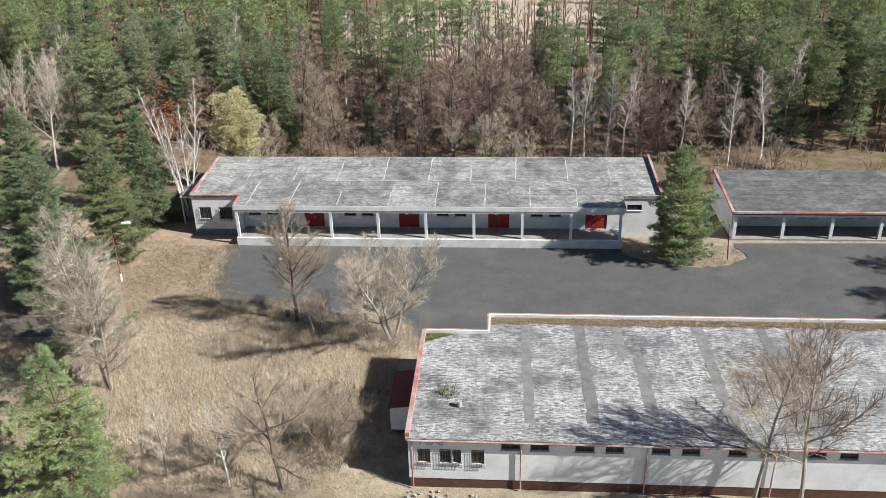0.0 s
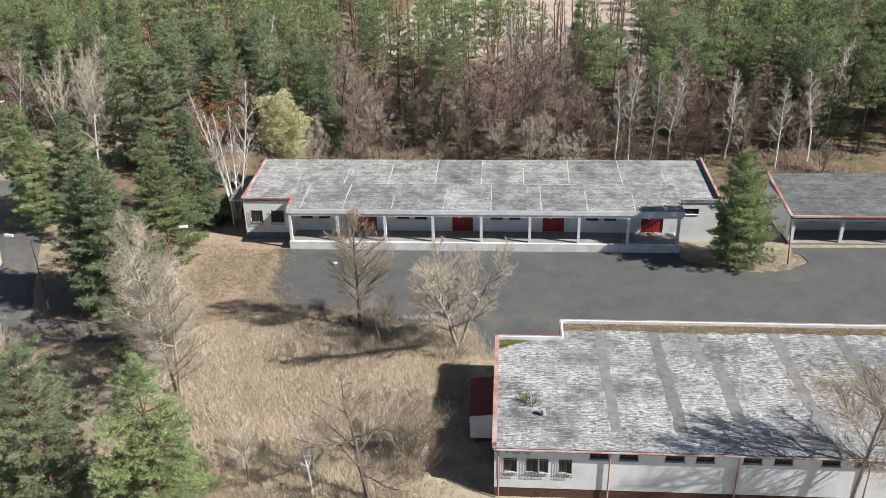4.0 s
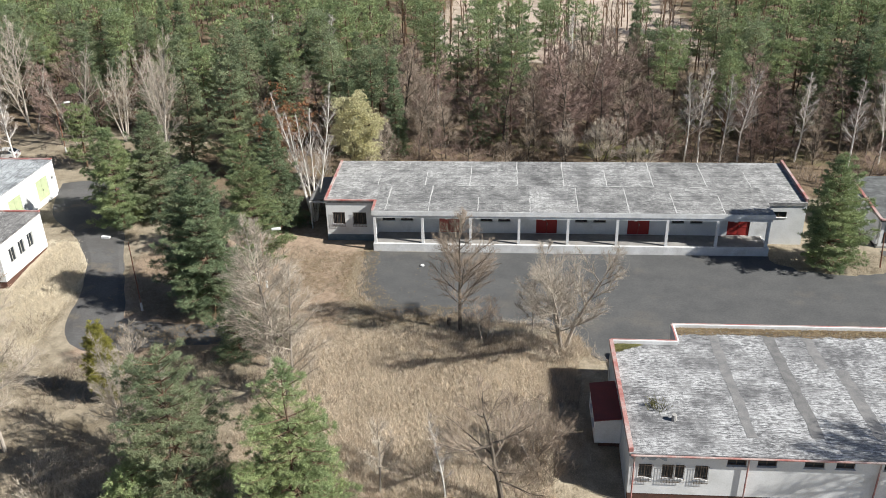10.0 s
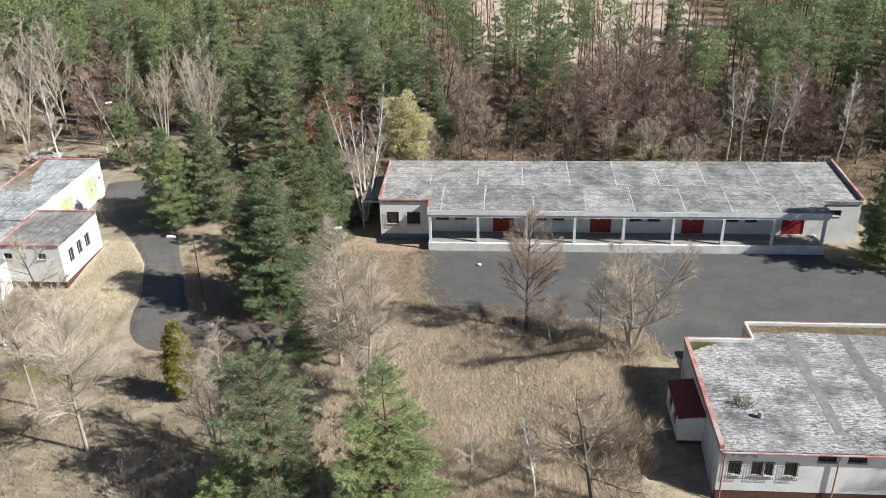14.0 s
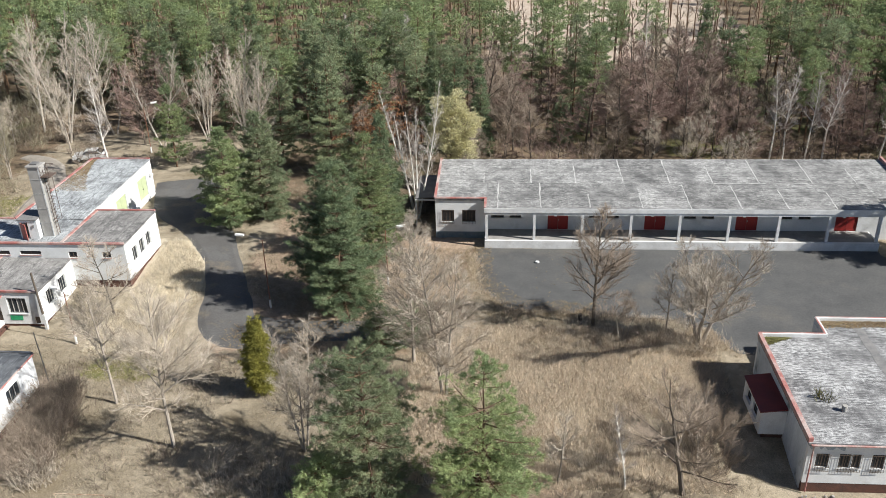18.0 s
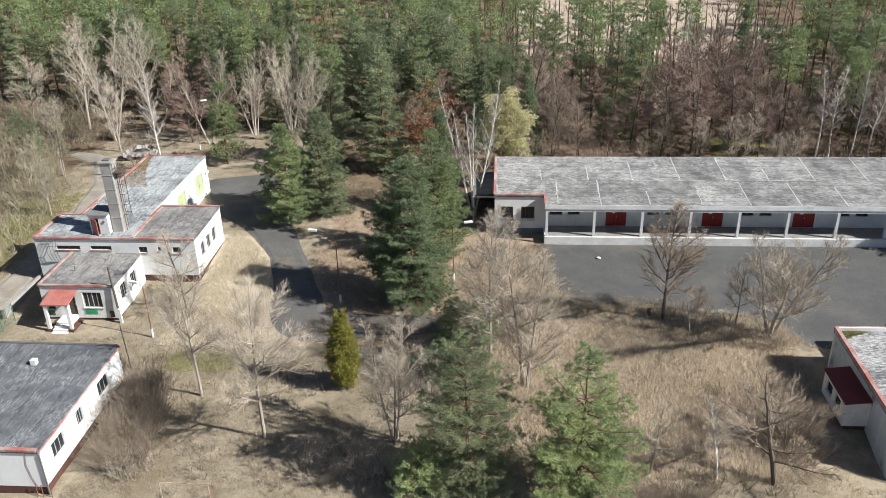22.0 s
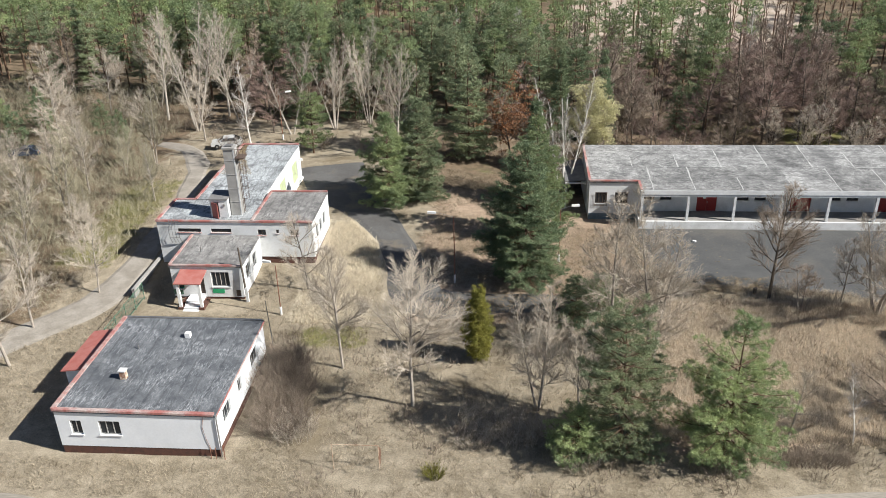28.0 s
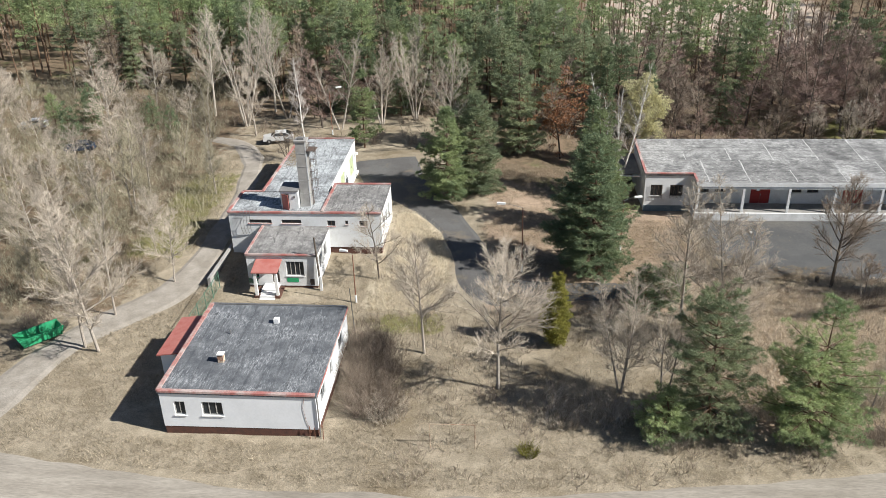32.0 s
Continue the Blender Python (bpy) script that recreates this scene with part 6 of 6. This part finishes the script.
# green skip filled with cut branches
skip = thing("skip_container", "bright green ribbed skip beside the gravel path", "container")
skip.matrix_basis = pose(-84.5, 45.2, gz(-84.5, 45.2) + 0.02, 0, 0, 48)
m = Mesh()
L, W, H = 1.85, 0.8, 0.8
m.add([(-L * .85, -W * .9, 0.1), (L * .85, -W * .9, 0.1), (L * .85, W * .9, 0.1), (-L * .85, W * .9, 0.1), (-L, -W, H), (L, -W, H), (L, W, H), (-L, W, H),
       (-L * .82, -W * .84, 0.16), (L * .82, -W * .84, 0.16), (L * .82, W * .84, 0.16), (-L * .82, W * .84, 0.16), (-L * .97, -W * .94, H), (L * .97, -W * .94, H), (L * .97, W * .94, H), (-L * .97, W * .94, H)],
      [(0, 3, 2, 1), (0, 1, 5, 4), (1, 2, 6, 5), (2, 3, 7, 6), (3, 0, 4, 7), (8, 9, 10, 11), (9, 8, 12, 13), (10, 9, 13, 14), (11, 10, 14, 15), (8, 11, 15, 12), (4, 5, 13, 12), (5, 6, 14, 13), (6, 7, 15, 14), (7, 4, 12, 15)])
part("body", m, M_GREEN, skip)
for i in range(9):
    x = -L * 0.9 + i * L * 0.225
    for s in (-1, 1):
        part("rib", Mesh().tube((x * 0.95, s * W * 0.92, 0.1), (x, s * W * 1.02, H), 0.05, 0.05, 4), M_GREEN, skip)
for s in (-1, 1):
    part("rim", bar(-L * 1.02, s * W - 0.05, H, L * 1.02, s * W + 0.05, H + 0.08), M_GREEN, skip)
pile = tagged(part("brushwood", bush_mesh(470, 1.7, 3.4, 120, 0.014), M_BROWNTWIG), "tangled heap of cut brown branches beside the skip", "branches")
pile.matrix_basis = pose(-85.6, 47.0, gz(-85.6, 47.0), 10, -12, 52)


M_CARWHITE = material("dirty_white_car_paint", (0.55, 0.55, 0.54), (0.45, 0.45, 0.44), 1.5, 0.35)


def parked_car(label, x, y, turn, paint):
    """A small hatchback, one metre forty-five high."""
    t = thing("parked_car", label, "car", "parked cars")
    side = [(-2.0, .35), (-2.05, .62), (-1.9, .85), (-0.95, .95), (-0.35, 1.4), (1.05, 1.42), (1.75, 1.0), (1.98, .9), (2.0, .35)]
    m = Mesh()
    n = len(side)
    for w, k in ((-0.82, 0), (0.82, 0)):
        m.v += [(px, w * (0.8 if pz > 1.2 else 1.0), pz) for px, pz in side]
    m.f = [tuple(range(n)), tuple(range(2 * n - 1, n - 1, -1))] + [(i, i + n, (i + 1) % n + n, (i + 1) % n) for i in range(n)]
    part("body", m, paint, t)
    part("windscreen", Mesh().slab([(-0.92, -.7, .99), (-0.92, .7, .99), (-0.40, .6, 1.40), (-0.40, -.6, 1.40)], 0.02), M_GLASS, t)
    part("rear_window", Mesh().slab([(1.12, -.6, 1.41), (1.12, .6, 1.41), (1.7, .7, 1.06), (1.7, -.7, 1.06)], 0.02), M_GLASS, t)
    for s in (-1, 1):
        part("side_window", Mesh().add([(-0.75, s * .825, 1.0), (1.5, s * .825, 1.0), (1.05, s * .70, 1.36), (-0.3, s * .70, 1.36)], [(0, 1, 2, 3)]), M_GLASS, t)
        for px in (-1.25, 1.25):
            w = part("wheel", Mesh().tube((px, s * .68, .31), (px, s * .86, .31), .31, .31, 14), M_RUBBER, t)
            part("rim", Mesh().tube((px, s * .84, .31), (px, s * .875, .31), .18, .17, 10), M_STEEL, w)
        part("headlight", bar(-2.04, s * .6 - .14, .66, -1.96, s * .6 + .14, .8), M_WHITE, t)
        part("tail_light", bar(1.95, s * .66 - .1, .7, 2.01, s * .66 + .1, .86), M_REDDOOR, t)
    t.matrix_basis = pose(x, y, gz(x, y) + 0.06, 0, 0, turn)
    return t


M_CARBLUE = material("dark_blue_car_paint", (0.06, 0.075, 0.11), None, rough=0.25)
M_CARGREY = material("silver_car_paint", (0.42, 0.43, 0.45), None, rough=0.3)
parked_car("white parked hatchback behind the boiler house", -75.7, 93.4, 12, M_CARWHITE)
parked_car("dark blue parked car among leafless trees", -103.5, 92.5, 8, M_CARBLUE)
parked_car("silver parked car among leafless trees", -115.5, 102.5, 5, M_CARGREY)

# roof litter, vents and plants on the workshop
def litter(name, label, n, spot, spread, mat, seed, size=0.09):
    rng = np.random.default_rng(seed)
    p = np.array([spot(*v) for v in rng.uniform(size=(n, 2))])
    d1, d2 = rng.normal(scale=size, size=(n, 3)) * (1, 1, .25), rng.normal(scale=size, size=(n, 3)) * (1, 1, .25)
    return tagged(part(name, tri_data(name, np.stack([p, p + d1, p + d2], 1).reshape(-1, 3), mat), None), label, "litter", "", "stuff")


M_DEADLEAF = material("dead_leaves", (0.20, 0.145, 0.09), (0.27, 0.21, 0.125), 1.0, 0.95, island=0.35)
M_MOSS = material("roof_moss", (0.17, 0.16, 0.06), (0.12, 0.12, 0.045), 1.0, 0.95, island=0.3)


def along_back(u, v):
    x = 1.6 + 34 * u
    return (x, 51.95 - (0.45 + 0.45 * abs(noise.noise(Vector((x * 0.4, 0, 3))))) * v ** 1.3 * 1.6, roof_b(51.5) + 0.145 + 0.03 * (1 - v))


litter("roof_leaves", "brown dead leaves along the roof parapet", 16000, along_back, 0, M_DEADLEAF, 3)
litter("roof_moss", "moss and leaves in the roof corner", 2500, lambda u, v: (-3.2 + 2.0 * u * (1 - v), 49.65 - 0.9 * v, roof_b(49) + 0.15), 0, M_MOSS, 4)
litter("roof_leaves", "brown dead leaves along the edge of the boiler house roof", 5000, lambda u, v: (-70.0 + 3.2 * u * v * v + 0.4 * u, 83.3 - 9.5 * v ** 1.4, 4.935), 0, M_DEADLEAF, 11)


def under_trees(u, v):
    r = min(2.7, math.sqrt(-2 * math.log(u + 1e-6)))
    x, y = 20.0 + 2.1 * r * math.cos(6.283 * v), 44.6 + 1.9 * r * math.sin(6.283 * v)
    return (x, y, roof_b(y) + 0.13)


litter("roof_leaves", "brown dead leaves below the trees on the roof", 4500, under_trees, 0, M_DEADLEAF, 5)
def yard_rim(u, v):
    ring = YARD[:-6]
    k = u * 0.42 * len(ring)
    i = int(k)
    (x0, y0), (x1, y1) = ring[i], ring[i + 1]
    t = k - i
    x, y = x0 + (x1 - x0) * t, y0 + (y1 - y0) * t
    return (x + (v - 0.5) * 2.2 * abs(v - 0.5) * 3, y + (v - 0.35) * 3.0 * abs(v - 0.5) * 2, 0.03)


litter("leaf_litter", "brown fallen leaves along the asphalt edge", 9000, yard_rim, 0, M_DEADLEAF, 9, 0.08)
spots = []
leafy = random.Random(15)
while len(spots) < 26000:
    x, y = leafy.uniform(-47, -14), leafy.uniform(50, 71)
    edge = min(x + 47, -14 - x, y - 50, 71 - y) / 5
    if inside(YARD, x, y) and leafy.random() > 0.04 or noise.noise(Vector((x * 0.25, y * 0.25, 6))) + leafy.uniform(-0.4, 0.4) < 0.25 - 0.4 * min(1, edge):
        continue
    spots.append((x, y))
litter("leaf_litter", "brown fallen leaves under the trees", len(spots), lambda u, v: (*spots[int(u * len(spots))], gz(*spots[int(u * len(spots))]) + 0.03), 0, M_DEADLEAF, 6, 0.075)
vent = tagged(part("roof_vent", Mesh().tube((-0.35, 41.1, roof_b(41) + 0.1), (-0.35, 41.1, roof_b(41) + 0.55), 0.17, 0.17, 10), M_CHIMNEY), "short concrete vent stub on the felt roof", "vent")
tuft = tagged(part("grass_tuft", bush_mesh(480, 0.9, 1.2, 40, 0.012), M_MOSS), "dry grass tuft growing on the felt roof", "grass")
tuft.location = (-1.2, 42.2, roof_b(42) + 0.15)
rub = random.Random(12)
stone_kinds = []
for k in range(4):
    m = Mesh()
    r = [0.12 * rub.uniform(0.6, 1.3) for _ in range(8)]
    m.box(-.12, -.1, -.08, .12, .1, .1)
    m.v = [(x * rub.uniform(.6, 1.3), y * rub.uniform(.6, 1.3), z * rub.uniform(.6, 1.3)) for x, y, z in m.v]
    stone_kinds.append(m.data("rubble_stone", M_CHIMNEY))
for i in range(34):
    x, y = rub.uniform(-3.8, 2.0), rub.uniform(36.6, 37.7)
    st = tagged(part("rubble_stone", rub.choice(stone_kinds), None), "pale broken concrete lump in dry grass", "rubble", "rubble by the workshop")
    st.matrix_basis = pose(x, y, gz(x, y) + 0.02, rub.uniform(0, 90), rub.uniform(0, 90), rub.uniform(0, 360)) @ Matrix.Diagonal((*[rub.uniform(.4, 1.1)] * 3, 1))
# bricks of the chimney stub, stump, sign
stump = tagged(part("tree_stump", Mesh().tube((-16.0, 57.4, -0.1), (-16.0, 57.4, 0.5), 0.2, 0.17, 9), M_DARKBARK), "short dark tree stump at the asphalt edge", "stump")

# rusty pipes and a loose cable at the corner of the square house
pipes = [(CX1 - 0.25, 0.9), (CX1 - 0.6, 1.0), (CX1 + 0.35, 1.1)]
for x, z in pipes:
    tagged(part("rusty_pipe", Mesh().tube((x, CY0 - 0.25, -0.15), (x + 0.03, CY0 - 0.22, z), 0.03, 0.03, 6), M_RUST), "short rusty pipe standing at the house corner", "pipe", "rusty pipes at the corner")
cable = Mesh()
for (xa, za), (xb, zb) in (((-0.75, 3.45), (-0.95, 2.4)), ((-0.95, 2.4), (-0.8, 1.3)), ((-0.8, 1.3), (-0.5, 0.3))):
    cable.tube((CX1 + xa, CY0 - 0.03, za), (CX1 + xb, CY0 - 0.03, zb), 0.014, 0.014, 4)
part("cable", cable, M_RUST, C, "loose dark cable hanging down the wall")
